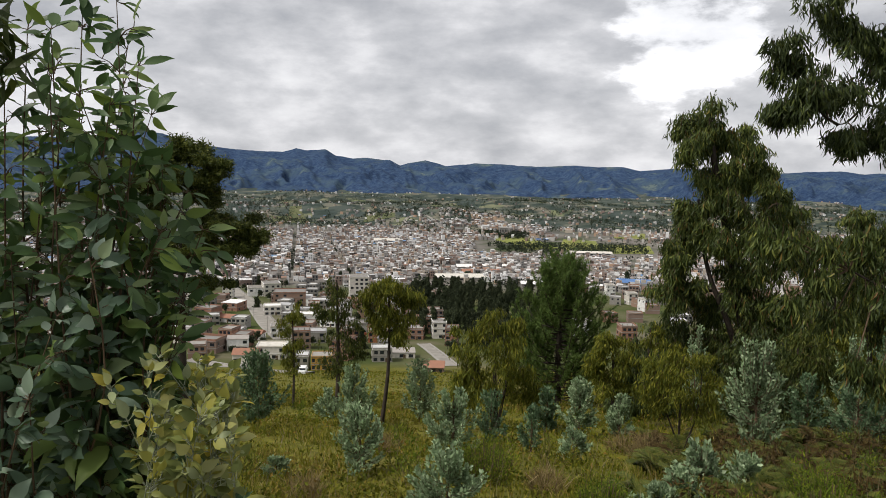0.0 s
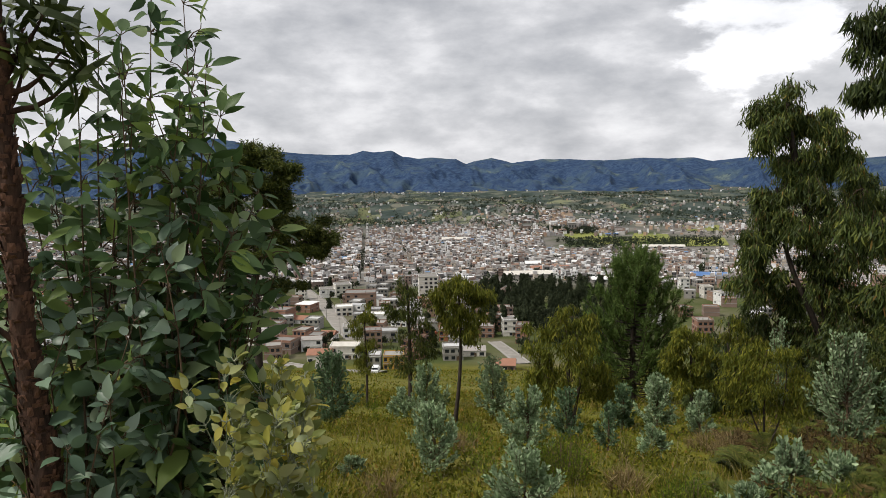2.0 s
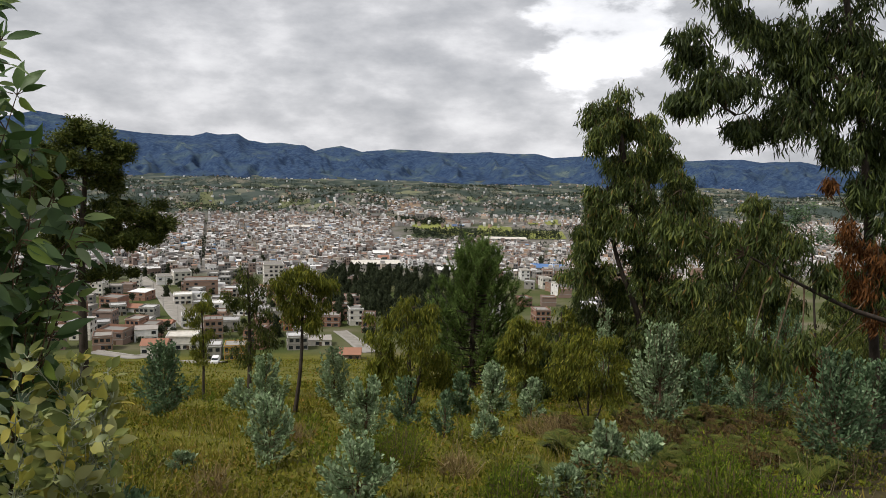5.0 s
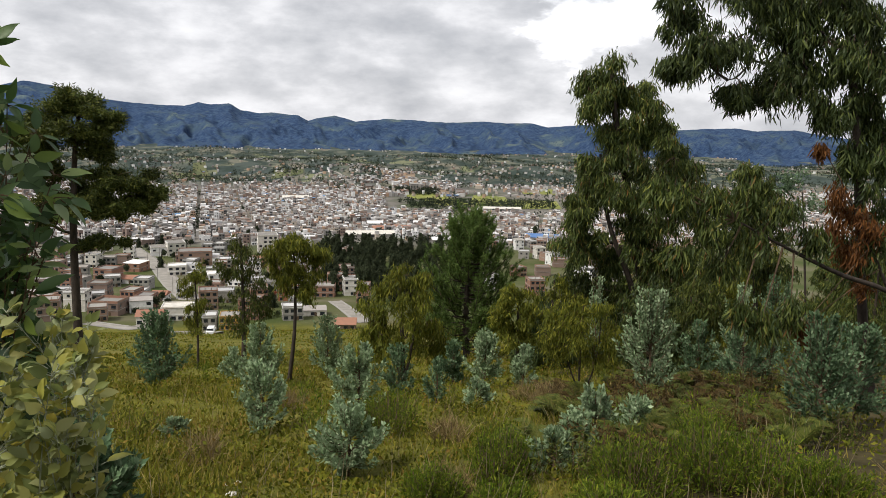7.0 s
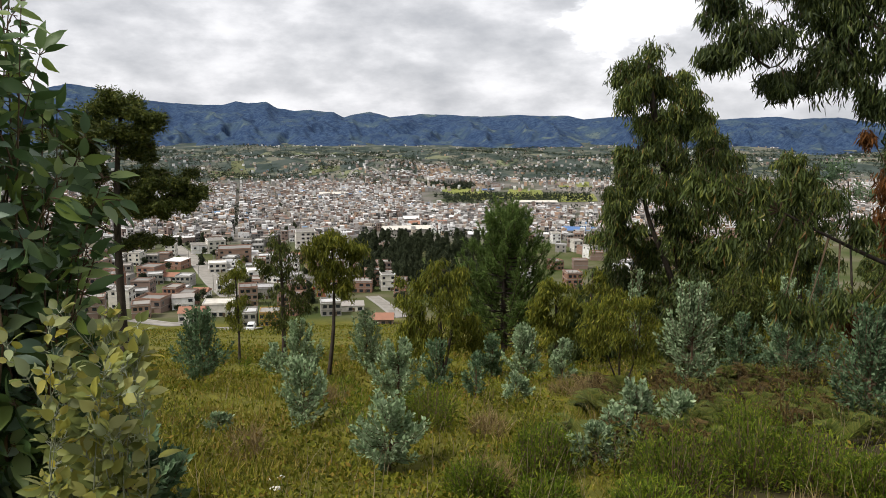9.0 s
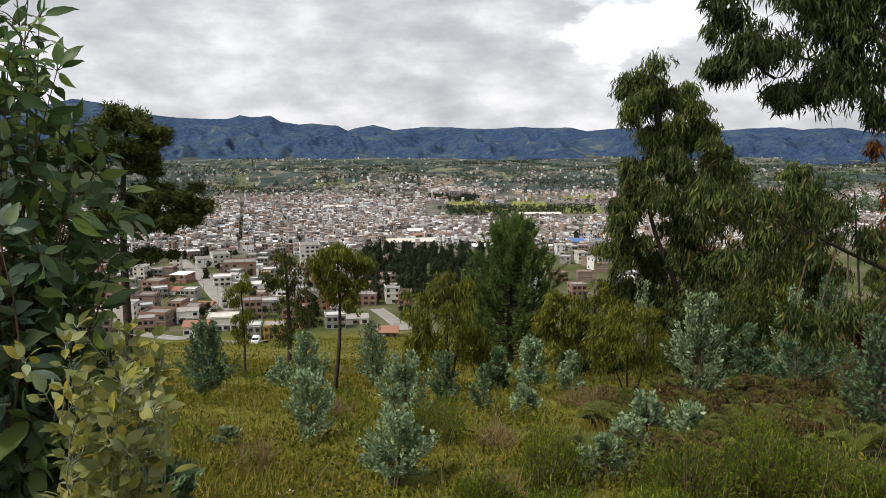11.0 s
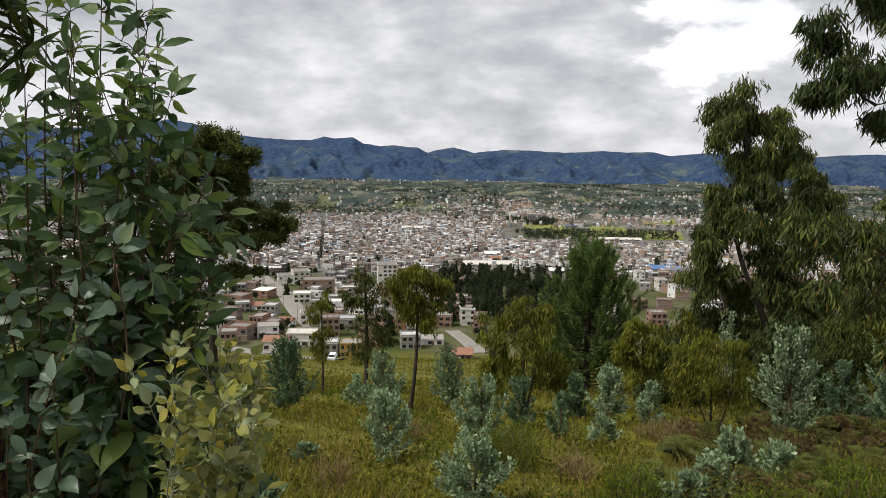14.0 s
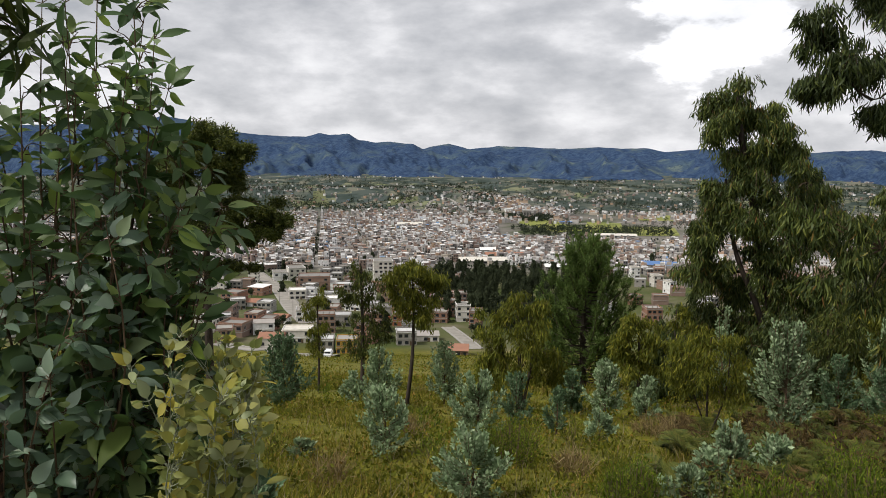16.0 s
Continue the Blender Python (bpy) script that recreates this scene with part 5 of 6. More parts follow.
# ---------------------------------------------------------------- the town
def add_part(name, heap, mat, parent, label=""):
    return heap.ob(name, mat, parent, label)


def window_at(parent, mesh, x, y, z, w, h, turn):
    o = new("window", mesh)
    o.parent = parent
    o.matrix_basis = Matrix.LocRotScale((x, y, z), Euler((0, 0, turn)), (w, 1, h))
    if parent.location.x < 3000:
        new("window_sill", SILL).parent = o
    return o


def make_window_mesh():
    h = Heap()
    box(h, -0.5, -0.04, 0, 0.5, 0.05, 1)
    return raw_mesh("window", np.concatenate(h.V), np.concatenate(h.F), M_GLASS)


WINDOW = make_window_mesh()
h = Heap()
box(h, -0.57, -0.14, -0.09, 0.57, -0.042, 0.0)
SILL = raw_mesh("window_sill", np.concatenate(h.V), np.concatenate(h.F), M_CONCRETE)


HOUSE_RNG = np.random.default_rng(650)


def house(label, x, y, w, d, storeys, wall, roof_mat, turn=0.0, roof="flat", cols=3, parapet=0.6, lift=0.0, open_top=False, sh=2.8):
    """A town house: walls, floor bands, roof, and windows in rows on two faces."""
    z = float(gz(x, y)) - 0.6
    root = thing("house", label, "house", (x, y, z), "houses of the town")
    root.rotation_euler = (0, 0, radians(turn))
    H = storeys * sh + 0.6 + lift
    hw, hd = w / 2, d / 2
    body_h = Heap()
    box(body_h, -hw, -hd, -3, hw, hd, H)
    add_part("wall", body_h, wall, root)
    r = Heap()
    if roof == "flat":
        t = 0.15
        box(r, -hw - 0.2, -hd - 0.2, H, hw + 0.2, hd + 0.2, H + t)
        add_part("roof", r, roof_mat, root)
        if parapet:
            p = Heap()
            for a in ((-hw, -hd, hw, -hd + 0.18), (-hw, hd - 0.18, hw, hd), (-hw, -hd + 0.18, -hw + 0.18, hd - 0.18), (hw - 0.18, -hd + 0.18, hw, hd - 0.18)):
                box(p, a[0], a[1], H + t, a[2], a[3], H + t + parapet)
            add_part("parapet", p, wall, root)
        if open_top:
            for sx_ in (-hw + 0.4, -hw / 3, hw / 3, hw - 0.4):
                p = Heap()
                box(p, sx_ - 0.15, -hd + 0.2, H + t, sx_ + 0.15, -hd + 0.5, H + t + 1.6)
                add_part("column", p, M_CONCRETE, root)
    else:
        rise = 0.22 * d
        V = [(-hw - 0.4, -hd - 0.4, H), (hw + 0.4, -hd - 0.4, H), (hw + 0.4, hd + 0.4, H), (-hw - 0.4, hd + 0.4, H), (-hw - 0.4, 0, H + rise), (hw + 0.4, 0, H + rise)]
        r.add(V, [(0, 1, 5), (0, 5, 4), (2, 3, 4), (2, 4, 5), (0, 4, 3), (1, 2, 5), (0, 3, 2), (0, 2, 1)])
        add_part("roof", r, roof_mat, root, "pitched roof")
    for s in range(1, storeys):
        b = Heap()
        zz = 0.6 + s * sh
        box(b, -hw - 0.12, -hd - 0.12, zz - 0.12, hw + 0.12, hd + 0.05, zz + 0.12)
        add_part("floor_band", b, M_CONCRETE if wall is not M_WHITE else M_WHITE, root)
    ww = min(1.9, 0.58 * w / cols)
    for s in range(storeys):
        for c in range(cols):
            cx = -hw + (c + 0.5) * w / cols + HOUSE_RNG.uniform(-0.3, 0.3)
            if HOUSE_RNG.random() < 0.2:
                continue
            window_at(root, WINDOW, cx, -hd - 0.01, 0.6 + s * sh + 0.9, ww, 1.3, 0)
        for c in range(2):
            for sg in (-1, 1):
                if HOUSE_RNG.random() < 0.45:
                    continue
                window_at(root, WINDOW, sg * (hw + 0.01), -hd + (c + 0.5) * d / 2, 0.6 + s * sh + 0.9, 1.3, 1.2, radians(90))
    dr = Heap()
    box(dr, hw * 0.3, -hd - 0.06, 0, hw * 0.3 + 1.0, -hd + 0.02, 2.1 + 0.6)
    add_part("door", dr, M_TWIG, root)
    return root


# named houses along the street, placed by their feet
house("white two-storey modern house with flat roof", -60.2, 310.3, 11.9, 9, 2, M_WHITE, M_WHITE, 4, cols=4, parapet=0.4)
house("white cottage with orange tiled roof", -68.5, 300.2, 9.3, 8, 1, M_WHITE, M_TILE, 2, "gable", 3, lift=1.0)
house("bare brick house under construction", -89.8, 324.7, 11.0, 10, 2, M_BRICKWALL, M_CONCRETE, -12, cols=3, parapet=1.0)
house("bare brick three-storey house", -120.2, 433.6, 10.9, 11, 3, M_BRICKWALL, M_CONCRETE, -18, cols=3)
house("low white house with faded red roof", -110.0, 435.2, 9.6, 8, 1, M_WHITE, M_TILE, -10, "gable", 3)
house("brick house with white sheet roof", -118.8, 487.9, 10.8, 13, 2, M_BRICKWALL, M_WHITE, -15, cols=2, parapet=0)
house("yellow street house with columns", -36.7, 285.8, 7.6, 8, 2, M_YELLOW, M_CONCRETE, 4, cols=4, parapet=0.3)
house("grey house with open garage", -44.0, 285.1, 5.0, 8, 2, M_CONCRETE, M_SHEET, 4, cols=2)
house("small yellow house with orange roof", -79.2, 368.1, 7.0, 8, 1, M_WHITE, M_TILE, -8, "gable", 2)
house("white corner house on the street", -90.9, 469.7, 10.4, 10, 2, M_WHITE, M_WHITE, 12, cols=3)
house("brick and concrete block of four storeys under construction", -88.5, 518.2, 21.4, 16, 3, M_BRICKWALL, M_CONCRETE, 8, cols=4, open_top=True, sh=3.2)
house("cream three-storey block with flat roof", -112.3, 576.0, 12.7, 14, 3, M_WHITE, M_CONCRETE, 20, cols=3, sh=3.2)
house("white and dark grey modern house", -124.0, 573.9, 11.0, 12, 2, M_WHITE, M_CONCRETE, 15, cols=2, sh=3.2)
house("white house with flat roof", -62.0, 433.6, 11.5, 10, 2, M_WHITE, M_WHITE, 14, cols=3)
house("grey house with brick front", -65.9, 506.2, 11.2, 10, 2, M_CONCRETE, M_SHEET, 10, cols=3)
house("tall white six-storey block", -44.7, 555.2, 13.9, 14, 6, M_WHITE, M_CONCRETE, 8, cols=4, sh=2.9)
house("half-built grey house with bare columns", -31.4, 394.9, 8.1, 9, 2, M_CONCRETE, M_CONCRETE, 6, cols=3, open_top=True)
house("orange-painted brick house of two storeys", -19.3, 364.1, 10.2, 9, 2, M_ORANGE, M_CONCRETE, 2, cols=4)
house("bare brick two-storey house with flat roof", -2.6, 377.3, 10.0, 10, 2, M_BRICKWALL, M_CONCRETE, -6, cols=3)
house("narrow bare brick three-storey house", 15.5, 355.7, 5.8, 9, 3, M_BRICKWALL, M_CONCRETE, -8, cols=2)
house("low brick house with red roof", 5.7, 281.9, 7.5, 8, 1, M_BRICKWALL, M_TILE, -4, "gable", 3)
house("white low shed with sheet roof", -8.8, 318.0, 14.1, 9, 1, M_WHITE, M_SHEET, 2, cols=4, parapet=0)
house("white house with flat roof", -70.3, 376.4, 6.7, 9, 2, M_WHITE, M_CONCRETE, 10, cols=2)
house("low grey house with sheet roof", -92.2, 383.9, 7.3, 9, 1, M_CONCRETE, M_SHEET, -6, cols=3)
house("grey house with sheet roof", -49.4, 358.8, 10.6, 9, 2, M_CONCRETE, M_SHEET, 6, cols=3)

# a row of templates, then copies to fill the nearer quarters
TEMPL = [house("grey-rendered two-storey town house", 4000, 0, 8, 8, 2, M_CONCRETE, M_SHEET, cols=3),
         house("bare brick two-storey town house", 4000, 0, 7, 9, 2, M_BRICKWALL, M_CONCRETE, cols=3),
         house("white three-storey town house", 4000, 0, 7, 9, 3, M_WHITE, M_CONCRETE, cols=3),
         house("bare brick three-storey town house", 4000, 0, 8, 9, 3, M_BRICKWALL, M_CONCRETE, cols=3, open_top=True),
         house("white low house with tiled roof", 4000, 0, 9, 7, 1, M_WHITE, M_TILE, roof="gable", cols=3),
         house("white two-storey town house", 4000, 0, 9, 8, 2, M_WHITE, M_SHEET, cols=3, parapet=0)]
rng = np.random.default_rng(700)
taken = [(o.location.x, o.location.y) for o in scene.objects if o.name.startswith("house") and o.parent is None and o.location.x < 3000]


def street_x(y):
    return float(np.interp(y, STREET_Y, STREET_X))


STREET = [(-64.9, 366.3), (-83.8, 423.0), (-98.6, 470.8), (-114.2, 520.8), (-141.6, 591.1), (-153.9, 623.2)]
STREET_Y, STREET_X = [q[1] for q in STREET], [q[0] for q in STREET]
made = 0
plots = [[] for _ in TEMPL]
for _ in range(6000):
    y = rng.uniform(300, 640)
    s = rng.uniform(-0.62, 0.03) if y < 560 else rng.uniform(-0.62, 0.5)
    if rng.random() < 0.12:
        s, y = rng.uniform(0.2, 0.5), rng.uniform(340, 640)
    x = s * y
    if 0.03 < s < 0.2 and 330 < y < 640:
        continue
    if y < 330 and s > -0.04:
        continue
    if abs(x - street_x(y)) < 11 and y < STREET_Y[-1]:
        continue
    if any((x - a) ** 2 + (y - b) ** 2 < 11.0 ** 2 for a, b in taken):
        continue
    taken.append((x, y))
    z = float(gz(x, y)) - 0.6
    plots[rng.choice(6, p=[0.28, 0.30, 0.07, 0.22, 0.06, 0.07])].append(pose(x, y, z, 0, 0, float(rng.choice([-14, 6, 14, 80]) + rng.normal(0, 4))))
    made += 1
    if made > 245:
        break
for o, where in zip(TEMPL, plots):
    copies(o, where)
for o in TEMPL:
    for c in list(o.children_recursive):
        bpy.data.objects.remove(c)
    bpy.data.objects.remove(o)


def road(name, label, pts, width):
    p = smooth_path([(a, b, 0) for a, b in pts], 60)
    d = unit(np.gradient(p, axis=0))
    side = np.stack([-d[:, 1], d[:, 0], np.zeros(60)], 1)
    o_ = tagged(new(name), label, "road", kind="structure")
    for nm, a, b, up_, mat in (("carriageway", -width / 2, width / 2, 0.2, M_ROAD), ("kerb", -width / 2 - 1.0, -width / 2, 0.34, M_CONCRETE), ("kerb", width / 2, width / 2 + 1.0, 0.34, M_CONCRETE)):
        h = Heap()
        l, r = p + side * a, p + side * b
        zc = gz(p[:, 0], p[:, 1]) + up_
        V = np.concatenate([np.c_[l[:, :2], zc], np.c_[r[:, :2], zc], np.c_[l[:, :2], zc - 1.2], np.c_[r[:, :2], zc - 1.2]])
        F = []
        for i in range(59):
            for u, v in ((0, 60), (120, 0), (60, 180)):
                F += [(u + i, v + i, v + i + 1), (u + i, v + i + 1, u + i + 1)]
        h.add(V, F)
        h.ob(nm, mat, o_)


road("road", "wide pale concrete street running into the town", STREET, 9.0)
road("road", "narrow concrete lane between plots", [(2.1, 357.4), (7.0, 331.6), (13.0, 295.4)], 4.5)
road("road", "earth track along the top of the meadow", [(-92.4, 302.4), (-75.3, 289.6), (-62.2, 280.9), (-27.6, 180.6)], 3.5)
road("road", "pale earth road winding over the hill in the town", [(56.6, 1310.8), (46.2, 1443.1), (27.0, 1563.3), (4.3, 1626.8), (-28.2, 1609.9), (-37.4, 1439.1)], 7)
road("road", "pale road crossing the terrace pastures", [(148.7, 1353.5), (169.4, 1208.5), (201.8, 1107.3), (262.1, 1148.7)], 6)
road("road", "pale road crossing the terrace pastures", [(431.2, 1393.6), (424.1, 1506.1), (357.1, 1402.8), (292.4, 1329.2), (198.8, 1314.2), (122.2, 1339.5)], 6)


def warehouse(label, x, y, w, d, h_, roof_mat, turn):
    """A long shed with a low ridged sheet roof."""
    root = thing("warehouse", label, "warehouse", (x, y, float(gz(x, y)) - 0.5), "sheds in the town")
    root.rotation_euler = (0, 0, radians(turn))
    b = Heap()
    box(b, -w / 2, -d / 2, -2, w / 2, d / 2, h_)
    b.ob("wall", M_CONCRETE, root)
    r = Heap()
    V = [(-w / 2 - 0.5, -d / 2 - 0.5, h_), (w / 2 + 0.5, -d / 2 - 0.5, h_), (w / 2 + 0.5, d / 2 + 0.5, h_), (-w / 2 - 0.5, d / 2 + 0.5, h_), (-w / 2 - 0.5, 0, h_ + 0.14 * d), (w / 2 + 0.5, 0, h_ + 0.14 * d)]
    r.add(V, [(0, 1, 5), (0, 5, 4), (2, 3, 4), (2, 4, 5), (0, 4, 3), (1, 2, 5), (0, 3, 2), (0, 2, 1)])
    r.ob("roof", roof_mat, root)
    for c in range(5):
        window_at(root, WINDOW, -w / 2 + (c + 0.5) * w / 5, -d / 2 - 0.01, h_ * 0.5, w / 12, h_ * 0.28, 0)
    return root


k = Mat("blue_sheet_roof", 0.5, 0.3)
k.colour(k.ramp(k.noise(0.3, 4), [(0.3, (0.06, 0.13, 0.30)), (0.7, (0.10, 0.20, 0.40))]))
M_BLUE = k.m
warehouse("long low shed with pale sheet roof", 70.2, 849.6, 60, 16, 5, M_WHITE, 3)
warehouse("broad shed with rusty red roof", 64.9, 785.3, 44, 18, 5, M_TILE, 3)
warehouse("broad shed with white roof", 38.5, 723.2, 48, 18, 5, M_WHITE, 5)
warehouse("shed with bright white roof behind the pine", 106.9, 676.7, 34, 14, 4, M_WHITE, 2)
warehouse("blue-roofed hall among the houses", 193.6, 683.4, 30, 18, 6, M_BLUE, -12)
warehouse("long hall with white roof in the old quarter", -54.0, 1207.7, 40, 20, 7, M_WHITE, 6)
warehouse("pale long shed on the terrace", 242.5, 1083.9, 60, 16, 5, M_WHITE, -4)
warehouse("blue-roofed school hall on the terrace", 207.9, 1309.9, 20, 9, 4, M_BLUE, 4)
warehouse("pale apartment slab above the old quarter", 150.1, 1389.5, 14, 12, 16, M_CONCRETE, 0)

# yellow-green pasture, its colour raised to carry the sun patches on the terrace
k = Mat("pasture_painted_sunlit", 0.95, 0.1)
k.colour(k.ramp(k.noise(0.03, 6), [(0.3, (0.14, 0.165, 0.05)), (0.55, (0.21, 0.225, 0.06)), (0.75, (0.26, 0.235, 0.11))]))
M_PASTURE = k.m


def pasture(corners, mat=M_PASTURE, label="yellow-green pasture on the terrace beyond the town, sunlight put into its colour"):
    """A field laid on the land, finely divided so that it follows it."""
    c = np.array(corners, dtype=float)
    u, v = np.meshgrid(np.linspace(0, 1, 24), np.linspace(0, 1, 24))
    u, v = u[..., None], v[..., None]
    p = c[0] * (1 - u) * (1 - v) + c[1] * u * (1 - v) + c[2] * u * v + c[3] * (1 - u) * v
    V = np.concatenate([p, (gz(p[..., 0], p[..., 1]) + 0.6)[..., None]], -1).reshape(-1, 3)
    i, j = np.meshgrid(np.arange(23), np.arange(23), indexing="ij")
    q = (i * 24 + j).ravel()
    F = np.concatenate([np.stack([q, q + 1, q + 25], 1), np.stack([q, q + 25, q + 24], 1)])
    tagged(new("pasture", raw_mesh("pasture", V, F, mat, True)), label, "field", "pastures", "structure")


pasture([(170.8, 1154.0), (222.8, 1187.1), (190.3, 1389.5), (96.9, 1425.9)])
pasture([(208.0, 1152.6), (277.3, 1165.4), (305.0, 1322.8), (252.6, 1347.4)])
pasture([(273.0, 1113.6), (347.7, 1124.6), (378.7, 1254.7), (299.8, 1260.9)])
pasture([(353.2, 1382.7), (415.5, 1377.6), (439.7, 1494.1), (371.7, 1497.8)])
k = Mat("dull_pasture", 0.95, 0.1)
k.colour(k.ramp(k.noise(0.03, 6), [(0.3, (0.07, 0.085, 0.045)), (0.55, (0.11, 0.12, 0.055)), (0.75, (0.16, 0.145, 0.09))]))
DULL = (k.m, "dull green and tan pasture on the plain")
pasture([(-309.1, 1583.0), (-221.6, 1640.5), (-288.0, 1875.8), (-361.5, 1785.7)], *DULL)
pasture([(-122.7, 1626.4), (-57.2, 1650.6), (-65.7, 1899.0), (-132.5, 1850.6)], *DULL)
pasture([(-312.7, 1814.5), (-280.1, 1823.5), (-312.4, 2007.0), (-340.0, 1992.3)], *DULL)
k = Mat("bare_earth", 0.95, 0.1)
k.colour(k.ramp(k.noise(0.05, 6), [(0.3, (0.15, 0.11, 0.075)), (0.6, (0.24, 0.18, 0.125)), (0.8, (0.34, 0.28, 0.20))]))
pasture([(104.3, 1520.0), (168.4, 1530.0), (190.0, 1760.0), (104.7, 1640.0)], k.m, "bare brown field on the rise behind the town")
pasture([(163.0, 1350.0), (222.0, 1360.0), (222.0, 1470.0), (175.0, 1460.0)], k.m, "bare sandy building ground on the terrace")


def car(x, y, turn):
    root = thing("car", "white car parked in front of a house", "car", (x, y, float(gz(x, y)) + 0.22))
    root.rotation_euler = (0, 0, radians(turn))
    h = Heap()
    box(h, -0.85, -2.1, 0.3, 0.85, 2.1, 0.85)
    box(h, -0.75, -1.1, 0.85, 0.75, 1.5, 1.45)
    h.ob("body", M_CAR, root)
    g = Heap()
    box(g, -0.68, -1.14, 0.92, 0.68, -1.09, 1.38)
    g.ob("windscreen", M_GLASS, root)
    for sx_ in (-0.8, 0.8):
        for sy_ in (-1.3, 1.3):
            w = Heap()
            tube(w, [(sx_ - 0.09, sy_, 0.32), (sx_ + 0.09, sy_, 0.32)], [0.32, 0.32], 12)
            tyre = w.ob("wheel", M_TYRE, root)
            rim = Heap()
            tube(rim, [(sx_ - 0.1, sy_, 0.32), (sx_ + 0.1, sy_, 0.32)], [0.19, 0.19], 10)
            rim.ob("rim", M_SHEET, tyre)


car(-27.8, 180.8, 0)


def pole(x, y, h_):
    root = thing("utility_pole", "tall grey concrete utility pole beside the street", "pole", (x, y, float(gz(x, y)) - 0.5), "poles along the street")
    w = Heap()
    tube(w, [(0, 0, 0), (0, 0, h_)], [0.17, 0.1], 7)
    w.ob("shaft", M_CONCRETE, root)
    w = Heap()
    box(w, -0.9, -0.06, h_ - 0.8, 0.9, 0.06, h_ - 0.65)
    w.ob("crossarm", M_CONCRETE, root)


for q in range(8):
    y = STREET_Y[0] + (STREET_Y[-1] - STREET_Y[0]) * (q + 0.5) / 8
    pole(street_x(y) + (6.2 if q % 2 else -6.2), y, 10)


def many_boxes(heap, cx, cy, cz, turn, x0, x1, y0, y1, z0, z1):
    """A box for each place, turned on the plan."""
    n = len(cx)
    one = np.ones(n)
    x0, x1, y0, y1, z0, z1 = [np.asarray(v) * one for v in (x0, x1, y0, y1, z0, z1)]
    lx = np.stack([x0, x1] * 4, 1)
    ly = np.stack([y0, y0, y1, y1] * 2, 1)
    lz = np.stack([z0] * 4 + [z1] * 4, 1)
    ct, st = np.cos(turn)[:, None], np.sin(turn)[:, None]
    V = np.stack([cx[:, None] + lx * ct - ly * st, cy[:, None] + lx * st + ly * ct, cz[:, None] + lz], -1)
    K = np.array([t for a, b, c, d in ((4, 5, 7, 6), (0, 1, 5, 4), (2, 6, 7, 3), (0, 4, 6, 2), (1, 3, 7, 5)) for t in ((a, b, c), (a, c, d))])
    heap.add(V.reshape(-1, 3), (K[None] + 8 * np.arange(n)[:, None, None]).reshape(-1, 3))


def many_gables(heap, cx, cy, cz, turn, hw, hd, z, rise):
    """A ridged roof for each place."""
    n = len(cx)
    lx = np.stack([-hw, hw, hw, -hw, -hw, hw], 1)
    ly = np.stack([-hd, -hd, hd, hd, 0 * hd, 0 * hd], 1)
    lz = np.stack([z, z, z, z, z + rise, z + rise], 1)
    ct, st = np.cos(turn)[:, None], np.sin(turn)[:, None]
    V = np.stack([cx[:, None] + lx * ct - ly * st, cy[:, None] + lx * st + ly * ct, cz[:, None] + lz], -1)
    K = np.array([(0, 1, 5), (0, 5, 4), (2, 3, 4), (2, 4, 5), (0, 4, 3), (1, 2, 5)])
    heap.add(V.reshape(-1, 3), (K[None] + 6 * np.arange(n)[:, None, None]).reshape(-1, 3))


